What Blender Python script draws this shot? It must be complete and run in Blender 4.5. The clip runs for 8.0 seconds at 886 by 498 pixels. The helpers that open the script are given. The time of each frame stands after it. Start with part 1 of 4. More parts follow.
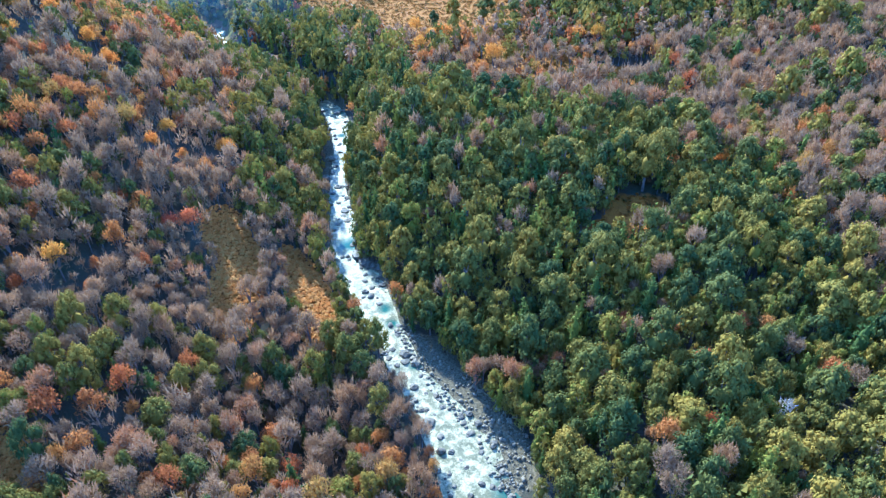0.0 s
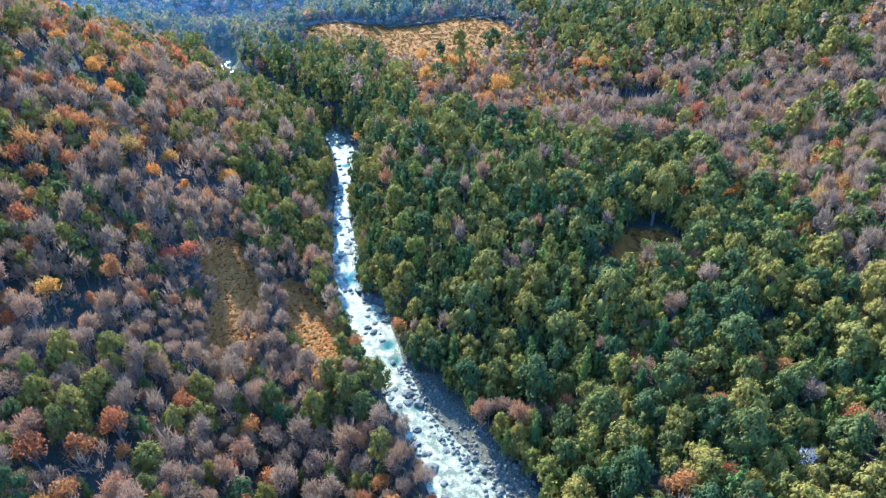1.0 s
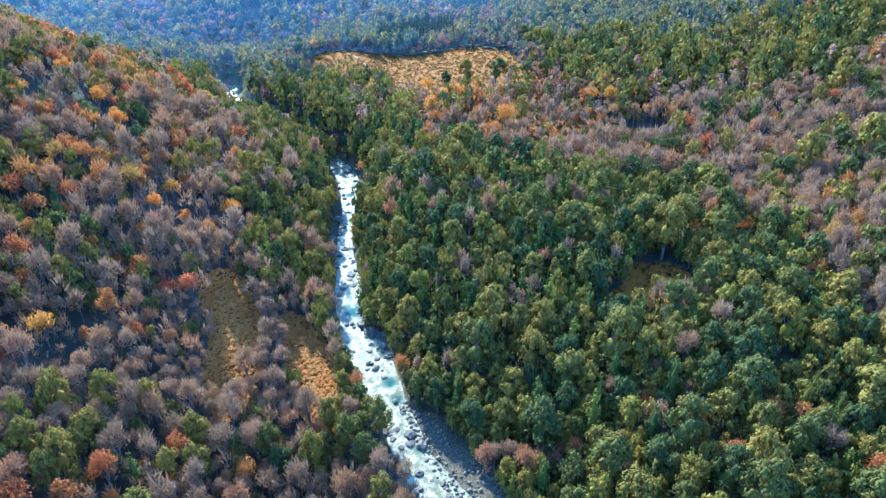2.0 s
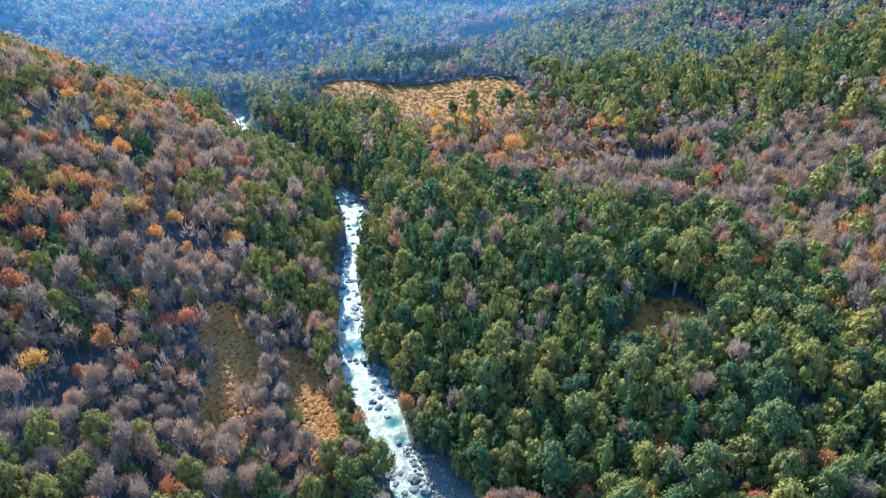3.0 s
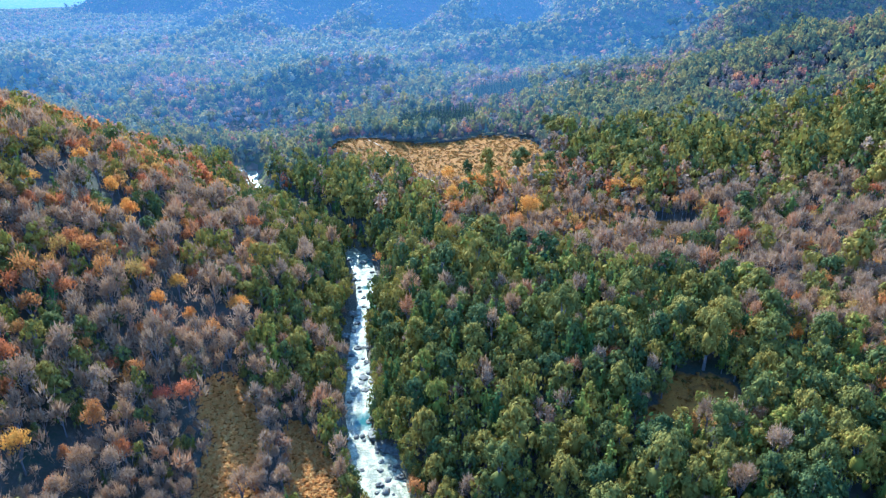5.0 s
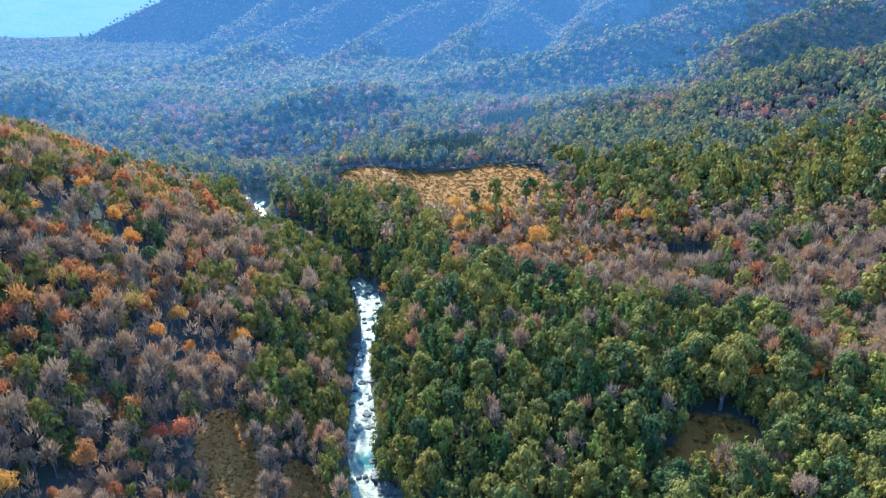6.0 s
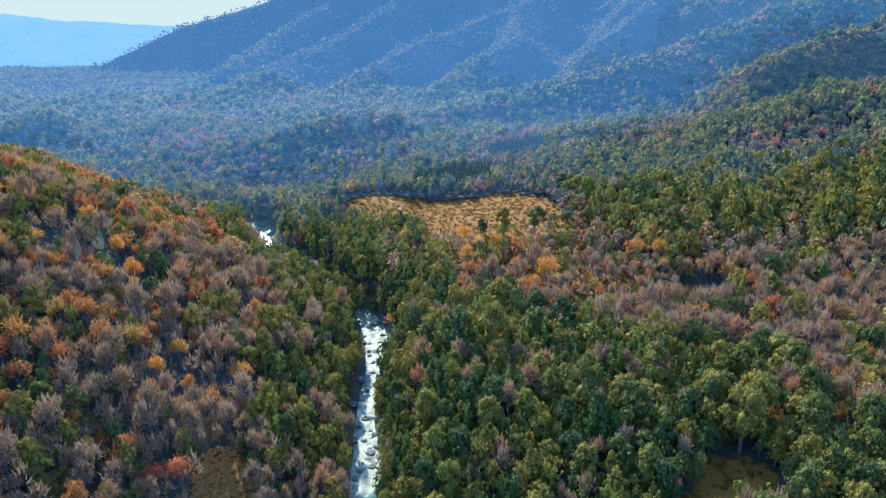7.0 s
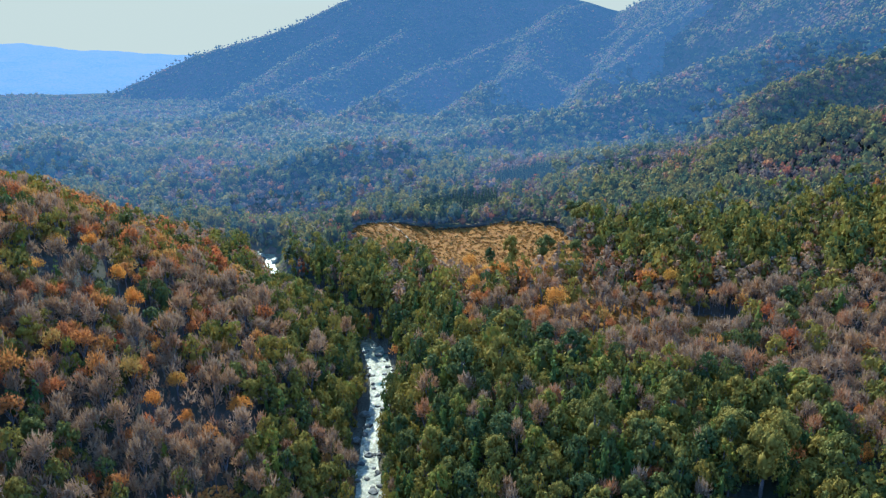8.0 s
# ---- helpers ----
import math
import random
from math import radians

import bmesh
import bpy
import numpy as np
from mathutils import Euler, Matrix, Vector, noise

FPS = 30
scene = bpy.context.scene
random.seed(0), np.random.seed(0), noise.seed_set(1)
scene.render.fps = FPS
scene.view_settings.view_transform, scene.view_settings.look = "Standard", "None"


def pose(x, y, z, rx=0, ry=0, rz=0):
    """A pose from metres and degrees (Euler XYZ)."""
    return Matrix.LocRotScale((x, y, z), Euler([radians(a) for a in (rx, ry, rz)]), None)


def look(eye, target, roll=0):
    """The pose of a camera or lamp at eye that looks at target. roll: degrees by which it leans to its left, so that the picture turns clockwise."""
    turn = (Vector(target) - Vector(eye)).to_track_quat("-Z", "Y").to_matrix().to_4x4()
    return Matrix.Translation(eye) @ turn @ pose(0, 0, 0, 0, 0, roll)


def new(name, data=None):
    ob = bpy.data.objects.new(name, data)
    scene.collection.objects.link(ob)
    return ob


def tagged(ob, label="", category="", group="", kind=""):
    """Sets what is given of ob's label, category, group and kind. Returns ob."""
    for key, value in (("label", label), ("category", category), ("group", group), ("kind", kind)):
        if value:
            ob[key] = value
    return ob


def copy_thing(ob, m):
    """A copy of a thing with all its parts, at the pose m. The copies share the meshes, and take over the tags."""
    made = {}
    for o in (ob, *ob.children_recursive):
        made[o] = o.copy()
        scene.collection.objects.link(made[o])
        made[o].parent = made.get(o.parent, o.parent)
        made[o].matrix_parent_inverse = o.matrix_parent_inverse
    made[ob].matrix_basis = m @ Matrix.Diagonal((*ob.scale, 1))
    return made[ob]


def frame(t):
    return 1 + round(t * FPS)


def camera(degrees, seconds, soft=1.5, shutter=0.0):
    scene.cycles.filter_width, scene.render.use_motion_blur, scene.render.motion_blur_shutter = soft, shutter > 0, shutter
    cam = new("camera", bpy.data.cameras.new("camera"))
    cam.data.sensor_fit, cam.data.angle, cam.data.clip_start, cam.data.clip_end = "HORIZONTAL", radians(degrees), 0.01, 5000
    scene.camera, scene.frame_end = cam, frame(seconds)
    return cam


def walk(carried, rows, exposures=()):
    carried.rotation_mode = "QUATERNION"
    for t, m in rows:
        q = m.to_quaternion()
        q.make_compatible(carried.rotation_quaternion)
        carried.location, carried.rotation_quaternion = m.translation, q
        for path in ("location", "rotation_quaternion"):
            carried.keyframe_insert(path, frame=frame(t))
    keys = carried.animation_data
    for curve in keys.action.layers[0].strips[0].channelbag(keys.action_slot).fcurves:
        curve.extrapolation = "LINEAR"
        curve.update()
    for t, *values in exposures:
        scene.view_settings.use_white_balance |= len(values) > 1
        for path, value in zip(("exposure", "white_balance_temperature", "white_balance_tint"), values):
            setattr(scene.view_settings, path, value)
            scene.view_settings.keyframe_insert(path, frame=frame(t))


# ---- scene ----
import collections

cam = camera(70.58, 8.0, 1.3)
PATH = [
    (0, (0.00, 0.00, 164.54), (3.269, 81.595, 106.818), -0.34),
    (0.5, (0.26, 3.51, 164.47), (3.118, 86.296, 108.450), -0.40),
    (1, (0.45, 7.01, 164.42), (2.983, 90.891, 110.040), -0.33),
    (1.5, (0.57, 10.50, 164.40), (2.790, 95.438, 111.662), -0.25),
    (2, (0.65, 13.99, 164.40), (2.506, 99.960, 113.350), -0.20),
    (2.5, (0.67, 17.47, 164.41), (2.125, 104.460, 115.109), -0.19),
    (3, (0.67, 20.94, 164.44), (1.661, 108.929, 116.931), -0.21),
    (3.5, (0.63, 24.40, 164.47), (1.134, 113.358, 118.800), -0.25),
    (4, (0.58, 27.85, 164.52), (0.566, 117.738, 120.700), -0.29),
    (4.5, (0.51, 31.29, 164.57), (-0.021, 122.065, 122.620), -0.32),
    (5, (0.45, 34.72, 164.62), (-0.616, 126.336, 124.556), -0.32),
    (5.5, (0.39, 38.13, 164.66), (-1.211, 130.555, 126.511), -0.30),
    (6, (0.36, 41.54, 164.70), (-1.807, 134.723, 128.492), -0.28),
    (6.5, (0.34, 44.92, 164.74), (-2.403, 138.841, 130.502), -0.26),
    (7, (0.36, 48.30, 164.76), (-2.991, 142.903, 132.531), -0.26),
    (7.5, (0.42, 51.65, 164.76), (-3.546, 146.898, 134.543), -0.29),
    (8, (0.54, 55.00, 164.74), (-4.013, 150.806, 136.460), -0.30),
]
EXPOSURES = [(0.0, 2.27, 3660, 11), (4.0, 2.17, 3720, 9), (6.5, 1.87, 3860, 8), (8.0, 1.47, 4000, 7)]
walk(cam, [(t, look(eye, target, roll)) for t, eye, target, roll in PATH], EXPOSURES)

# ---- daylight: clear autumn sky, sun ahead of the camera and a little to its left ----
SUN_ELEVATION, SUN_AZIMUTH = radians(31), radians(-23)
world = bpy.data.worlds.new("sky")
scene.world = world
world.use_nodes = True
wn = world.node_tree.nodes
sky = wn.new("ShaderNodeTexSky")
sky.sky_type, sky.sun_disc = "NISHITA", False
sky.sun_elevation, sky.sun_rotation = SUN_ELEVATION, SUN_AZIMUTH
sky.altitude, sky.air_density, sky.dust_density, sky.ozone_density = 600, 1.0, 0.3, 2.0
wn["Background"].inputs["Strength"].default_value = 0.215
# pale haze low over the horizon, thinning out upwards
spot = wn.new("ShaderNodeTexCoord")
axes = wn.new("ShaderNodeSeparateXYZ")
rise = wn.new("ShaderNodeMapRange")
rise.interpolation_type = "SMOOTHSTEP"
rise.inputs["From Min"].default_value, rise.inputs["From Max"].default_value = 0.08, 0.42
veil = wn.new("ShaderNodeMix")
veil.data_type = "RGBA"
veil.inputs["A"].default_value = (1.42, 1.14, 0.63, 1)
for a, b in ((spot.outputs["Generated"], axes.inputs[0]), (axes.outputs["Z"], rise.inputs["Value"]), (rise.outputs["Result"], veil.inputs["Factor"]),
             (sky.outputs["Color"], veil.inputs["B"]), (veil.outputs["Result"], wn["Background"].inputs["Color"])):
    world.node_tree.links.new(a, b)
sun_dir = Vector((math.sin(SUN_AZIMUTH) * math.cos(SUN_ELEVATION), math.cos(SUN_AZIMUTH) * math.cos(SUN_ELEVATION), math.sin(SUN_ELEVATION)))
sun = new("sun", bpy.data.lights.new("sun", "SUN"))
sun.data.energy, sun.data.angle, sun.data.color = 5.0, radians(0.6), (1.0, 0.80, 0.44)
sun.matrix_world = look(sun_dir * 900, (0, 0, 0))

# ---- materials ----


def material(name):
    m = bpy.data.materials.new(name)
    m.use_nodes = True
    return m, m.node_tree.nodes, m.node_tree.links, m.node_tree.nodes["Principled BSDF"]


def ramp(nodes, stops):
    r = nodes.new("ShaderNodeValToRGB")
    els = r.color_ramp.elements
    while len(els) < len(stops):
        els.new(0.5)
    for el, (pos, col) in zip(els, stops):
        el.position, el.color = pos, (*col, 1)
    return r


def noise_tex(nodes, links, scale, detail=4.0, rough=0.6, coord=None):
    n = nodes.new("ShaderNodeTexNoise")
    n.inputs["Scale"].default_value, n.inputs["Detail"].default_value, n.inputs["Roughness"].default_value = scale, detail, rough
    if coord is None:
        coord = nodes.new("ShaderNodeNewGeometry").outputs["Position"]
    links.new(coord, n.inputs["Vector"])
    return n


def maths(nodes, links, op, a, b):
    n = nodes.new("ShaderNodeMath")
    n.operation = op
    for slot, v in zip(n.inputs, (a, b)):
        if isinstance(v, (int, float)):
            slot.default_value = v
        else:
            links.new(v, slot)
    return n.outputs[0]


def foliage(name, stops, through_light=0.24, glow=None):
    """Leaves or twigs: hue by tree, a little by leaf, some light passing through. glow: haze as emission, for the far
    woods and the planted pines.
    """
    m, n, l, b = material(name)
    attr = n.new("ShaderNodeAttribute")
    attr.attribute_name = "tint"
    info = n.new("ShaderNodeObjectInfo")
    geo = n.new("ShaderNodeNewGeometry")
    tree = maths(n, l, "FRACT", maths(n, l, "ADD", attr.outputs["Fac"], info.outputs["Random"]), 0)
    leaf = maths(n, l, "MULTIPLY", maths(n, l, "SUBTRACT", geo.outputs["Random Per Island"], 0.5), 0.22)
    r = ramp(n, stops)
    l.new(maths(n, l, "ADD", maths(n, l, "MULTIPLY", tree, 0.98), leaf), r.inputs["Fac"])
    l.new(r.outputs["Color"], b.inputs["Base Color"])
    b.inputs["Roughness"].default_value = 0.8
    b.inputs["Specular IOR Level"].default_value = 0.05
    tr = n.new("ShaderNodeBsdfTranslucent")
    l.new(r.outputs["Color"], tr.inputs["Color"])
    mix = n.new("ShaderNodeMixShader")
    mix.inputs[0].default_value = through_light
    l.new(b.outputs[0], mix.inputs[1])
    l.new(tr.outputs[0], mix.inputs[2])
    l.new(mix.outputs[0], n["Material Output"].inputs["Surface"])
    if glow:
        b.inputs["Emission Color"].default_value = (*glow, 1)
        b.inputs["Emission Strength"].default_value = 1.0 / (1 - through_light)
    return m


EVERGREEN = [(0.0, (0.064, 0.075, 0.019)), (0.3, (0.122, 0.109, 0.018)), (0.6, (0.190, 0.140, 0.018)), (0.85, (0.238, 0.160, 0.019)), (1.0, (0.172, 0.157, 0.016))]
CONIFER = [(0.0, (0.060, 0.082, 0.018)), (0.5, (0.110, 0.119, 0.017)), (1.0, (0.178, 0.160, 0.016))]
BARE = [(0.0, (0.205, 0.125, 0.058)), (0.35, (0.275, 0.170, 0.082)), (0.6, (0.280, 0.146, 0.052)), (0.8, (0.300, 0.196, 0.098)), (1.0, (0.325, 0.136, 0.042))]
AUTUMN = [(0.0, (0.32, 0.095, 0.026)), (0.35, (0.34, 0.13, 0.028)), (0.7, (0.38, 0.165, 0.030)), (1.0, (0.31, 0.19, 0.034))]
M_EVERGREEN = foliage("evergreen_leaves", EVERGREEN)
M_CONIFER = foliage("conifer_needles", CONIFER, 0.25)
M_BARE = foliage("bare_twigs", BARE, 0.3)
M_AUTUMN = foliage("autumn_leaves", AUTUMN, 0.4)
M_CRIMSON = foliage("crimson_leaves", [(0.0, (0.40, 0.085, 0.03)), (1.0, (0.43, 0.14, 0.035))], 0.4)
M_GOLD = foliage("golden_leaves", [(0.0, (0.52, 0.185, 0.02)), (1.0, (0.48, 0.26, 0.025))], 0.4)
# blue haze emitted by woods and ground past 480 m, by distance band
HAZE_GLOW = [(0.0045, 0.007, 0.0105), (0.009, 0.0142, 0.0205), (0.0155, 0.025, 0.0365), (0.022, 0.036, 0.052), (0.028, 0.043, 0.060), (0.034, 0.052, 0.073)]


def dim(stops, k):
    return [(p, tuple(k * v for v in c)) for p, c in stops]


# far leaves: haze put in as blue glow over dimmed colours
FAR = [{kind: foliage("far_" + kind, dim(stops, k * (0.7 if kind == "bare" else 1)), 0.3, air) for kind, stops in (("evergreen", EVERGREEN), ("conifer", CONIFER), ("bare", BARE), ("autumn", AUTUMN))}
       for air, k in zip(HAZE_GLOW, (0.9, 0.92, 0.92, 0.88, 0.8, 0.7))]


def bark_material():
    m, n, l, b = material("bark")
    t = noise_tex(n, l, 3.0)
    r = ramp(n, [(0.3, (0.06, 0.048, 0.036)), (0.7, (0.16, 0.13, 0.10))])
    l.new(t.outputs["Fac"], r.inputs["Fac"])
    l.new(r.outputs["Color"], b.inputs["Base Color"])
    b.inputs["Roughness"].default_value = 0.9
    return m


M_BARK = bark_material()


def ground_material():
    m, n, l, b = material("forest_floor")
    big, fine, mid = noise_tex(n, l, 0.06), noise_tex(n, l, 1.3, 6), noise_tex(n, l, 0.2, 5)
    floor = ramp(n, [(0.3, (0.025, 0.032, 0.014)), (0.5, (0.05, 0.042, 0.024)), (0.7, (0.085, 0.062, 0.036))])
    l.new(maths(n, l, "ADD", maths(n, l, "MULTIPLY", big.outputs["Fac"], 0.6), maths(n, l, "MULTIPLY", fine.outputs["Fac"], 0.4)), floor.inputs["Fac"])
    grass = ramp(n, [(0.34, (0.085, 0.045, 0.010)), (0.44, (0.175, 0.070, 0.009)), (0.54, (0.220, 0.095, 0.011)), (0.62, (0.120, 0.066, 0.011)), (0.7, (0.150, 0.050, 0.009))])
    l.new(maths(n, l, "ADD", maths(n, l, "MULTIPLY", mid.outputs["Fac"], 0.6), maths(n, l, "MULTIPLY", fine.outputs["Fac"], 0.4)), grass.inputs["Fac"])
    stone = ramp(n, [(0.35, (0.05, 0.040, 0.020)), (0.65, (0.14, 0.108, 0.055))])
    l.new(fine.outputs["Fac"], stone.inputs["Fac"])
    out = floor.outputs["Color"]
    for name, col in (("meadow", grass), ("gravel", stone)):
        attr = n.new("ShaderNodeAttribute")
        attr.attribute_name = name
        edge = maths(n, l, "ADD", attr.outputs["Fac"], maths(n, l, "MULTIPLY", maths(n, l, "SUBTRACT", mid.outputs["Fac"], 0.5), 0.9))
        step = n.new("ShaderNodeMapRange")
        step.inputs["From Min"].default_value, step.inputs["From Max"].default_value = 0.4, 0.6
        l.new(edge, step.inputs["Value"])
        mix = n.new("ShaderNodeMix")
        mix.data_type = "RGBA"
        l.new(step.outputs["Result"], mix.inputs["Factor"])
        l.new(out, mix.inputs["A"])
        l.new(col.outputs["Color"], mix.inputs["B"])
        out = mix.outputs["Result"]
    l.new(out, b.inputs["Base Color"])
    b.inputs["Roughness"].default_value = 0.95
    b.inputs["Specular IOR Level"].default_value = 0.05
    bump = n.new("ShaderNodeBump")
    bump.inputs["Strength"].default_value, bump.inputs["Distance"].default_value = 0.8, 0.5
    l.new(fine.outputs["Fac"], bump.inputs["Height"])
    l.new(bump.outputs["Normal"], b.inputs["Normal"])
    return m


M_GROUND = ground_material()


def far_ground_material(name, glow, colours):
    """Woods too far off for single trees: crowns as cells with a hue and a swell of their own. glow: haze as emission.
    """
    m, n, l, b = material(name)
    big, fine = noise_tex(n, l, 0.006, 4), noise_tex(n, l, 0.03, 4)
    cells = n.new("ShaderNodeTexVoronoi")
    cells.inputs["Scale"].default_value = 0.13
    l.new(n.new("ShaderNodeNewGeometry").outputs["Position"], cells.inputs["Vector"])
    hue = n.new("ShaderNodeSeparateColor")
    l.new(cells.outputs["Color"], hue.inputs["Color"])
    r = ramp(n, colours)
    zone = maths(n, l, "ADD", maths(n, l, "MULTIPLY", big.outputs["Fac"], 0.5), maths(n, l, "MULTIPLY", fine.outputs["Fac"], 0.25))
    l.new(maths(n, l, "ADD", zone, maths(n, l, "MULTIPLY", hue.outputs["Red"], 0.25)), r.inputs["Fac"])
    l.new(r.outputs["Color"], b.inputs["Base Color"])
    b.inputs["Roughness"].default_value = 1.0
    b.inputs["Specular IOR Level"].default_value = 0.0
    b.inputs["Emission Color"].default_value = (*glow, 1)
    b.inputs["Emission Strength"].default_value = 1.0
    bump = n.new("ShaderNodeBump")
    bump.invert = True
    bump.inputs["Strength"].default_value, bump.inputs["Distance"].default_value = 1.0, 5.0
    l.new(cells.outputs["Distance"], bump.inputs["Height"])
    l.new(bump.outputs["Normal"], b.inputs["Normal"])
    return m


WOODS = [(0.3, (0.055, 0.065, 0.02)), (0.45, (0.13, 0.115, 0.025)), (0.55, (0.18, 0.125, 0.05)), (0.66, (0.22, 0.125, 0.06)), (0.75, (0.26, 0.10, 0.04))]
# each band darker in colour and stronger in emitted haze
M_MOUNTAIN = [far_ground_material("hazed_mountain", air, dim(WOODS, k)) for air, k in zip(HAZE_GLOW, (0.75, 0.7, 0.6, 0.52, 0.45, 0.4))]
M_FAR_MEADOW = far_ground_material("hazed_meadow", HAZE_GLOW[2], [(0.3, (0.16, 0.09, 0.022)), (0.7, (0.24, 0.13, 0.03))])
# ridge blue is haze put in as emission, woods dimmed to a third
M_RIDGE = far_ground_material("haze_glow_ridge", (0.118, 0.158, 0.195), dim(WOODS, 0.3))


def water_material():
    m, n, l, b = material("river_water")
    flow = noise_tex(n, l, 0.35, 6, 0.65)
    rip = noise_tex(n, l, 1.6, 4, 0.6)
    foam = ramp(n, [(0.44, (0, 0, 0)), (0.58, (1, 1, 1))])
    l.new(maths(n, l, "ADD", maths(n, l, "MULTIPLY", flow.outputs["Fac"], 0.7), maths(n, l, "MULTIPLY", rip.outputs["Fac"], 0.3)), foam.inputs["Fac"])
    col = n.new("ShaderNodeMix")
    col.data_type = "RGBA"
    l.new(foam.outputs["Color"], col.inputs["Factor"])
    col.inputs["A"].default_value, col.inputs["B"].default_value = (0.12, 0.105, 0.046, 1), (0.34, 0.28, 0.135, 1)
    calm = n.new("ShaderNodeAttribute")
    calm.attribute_name = "calm"
    still = n.new("ShaderNodeMapRange")
    still.inputs["From Min"].default_value, still.inputs["From Max"].default_value = 0.4, 0.95
    l.new(maths(n, l, "ADD", calm.outputs["Fac"], maths(n, l, "MULTIPLY", maths(n, l, "SUBTRACT", flow.outputs["Fac"], 0.5), 0.8)), still.inputs["Value"])
    pool = n.new("ShaderNodeMix")
    pool.data_type = "RGBA"
    l.new(still.outputs["Result"], pool.inputs["Factor"])
    l.new(col.outputs["Result"], pool.inputs["A"])
    pool.inputs["B"].default_value = (0.03, 0.072, 0.045, 1)
    l.new(pool.outputs["Result"], b.inputs["Base Color"])
    gloss = n.new("ShaderNodeMapRange")
    gloss.inputs["To Min"].default_value, gloss.inputs["To Max"].default_value = 0.34, 0.10
    l.new(still.outputs["Result"], gloss.inputs["Value"])
    l.new(gloss.outputs["Result"], b.inputs["Roughness"])
    b.inputs["IOR"].default_value = 1.33
    b.inputs["Specular IOR Level"].default_value = 0.14
    bump = n.new("ShaderNodeBump")
    bump.inputs["Strength"].default_value, bump.inputs["Distance"].default_value = 0.9, 0.35
    wave = maths(n, l, "ADD", flow.outputs["Fac"], maths(n, l, "MULTIPLY", rip.outputs["Fac"], 0.5))
    l.new(maths(n, l, "MULTIPLY", wave, maths(n, l, "SUBTRACT", 1.0, maths(n, l, "MULTIPLY", still.outputs["Result"], 0.85))), bump.inputs["Height"])
    l.new(bump.outputs["Normal"], b.inputs["Normal"])
    return m


M_WATER = water_material()


def rock_material():
    m, n, l, b = material("river_rock")
    t, f = noise_tex(n, l, 0.8), noise_tex(n, l, 6.0)
    info = n.new("ShaderNodeObjectInfo")
    r = ramp(n, [(0.25, (0.036, 0.027, 0.012)), (0.55, (0.085, 0.063, 0.029)), (0.85, (0.19, 0.145, 0.072))])
    l.new(maths(n, l, "ADD", maths(n, l, "MULTIPLY", t.outputs["Fac"], 0.7), maths(n, l, "MULTIPLY", info.outputs["Random"], 0.35)), r.inputs["Fac"])
    l.new(r.outputs["Color"], b.inputs["Base Color"])
    b.inputs["Roughness"].default_value = 0.75
    bump = n.new("ShaderNodeBump")
    bump.inputs["Strength"].default_value, bump.inputs["Distance"].default_value = 0.6, 0.08
    l.new(f.outputs["Fac"], bump.inputs["Height"])
    l.new(bump.outputs["Normal"], b.inputs["Normal"])
    return m


M_ROCK = rock_material()

# ---- the lie of the land ----
RIVER = np.array([(46, 60), (26, 88), (14.4, 107), (11.8, 123), (5.9, 134), (2.5, 141), (-3.5, 152), (-9, 163), (-10.5, 172), (-16, 181), (-22.4, 202), (-27, 213), (-33.8, 221),
                  (-35, 230), (-37.4, 248), (-38.5, 260), (-42.3, 279), (-45, 303), (-46, 326), (-46.5, 345), (-48.3, 364), (-52, 378), (-58, 394), (-70, 414), (-90, 436), (-122, 468), (-149, 506), (-160, 528), (-169, 550), (-173, 572), (-205, 590), (-330, 625)], float)
RIVER_HALF = np.array([10, 10, 9.7, 10.4, 9, 7, 5.5, 5.6, 4.6, 6.2, 7.5, 8.4, 4.2, 4.2, 5.6, 5.6, 4.2, 3.4, 3.2, 4.5, 6.3, 6.6, 5.4, 2.6, 1.8, 1.8, 3.4, 4.8, 5.0, 4.6, 4, 4], float)
# swells of the valley: rows by distance, columns by bearing
SWELLS = np.array([[12, 9, 3, 16, 13, 6, 12, 4, 19],
                   [25, 10, 15, -16, -24, 0, 8, -10, 28],
                   [57, 20, 11, 4, 23, 7, 15, 8, 44],
                   [69, 22, 54, -16, -3, 2, -7, 10, 30],
                   [13, 22, 13, 3, 25, 23, 15, 53, 29],
                   [2, 23, -47, 3, -27, 1, -5, 62, 29],
                   [6, 42, 44, 52, 20, 94, 81, 43, 9]], float)
BEARINGS, DISTANCES = np.linspace(-1.0, 1.0, 9), np.log(np.array([130, 200, 300, 430, 600, 820, 1150]))
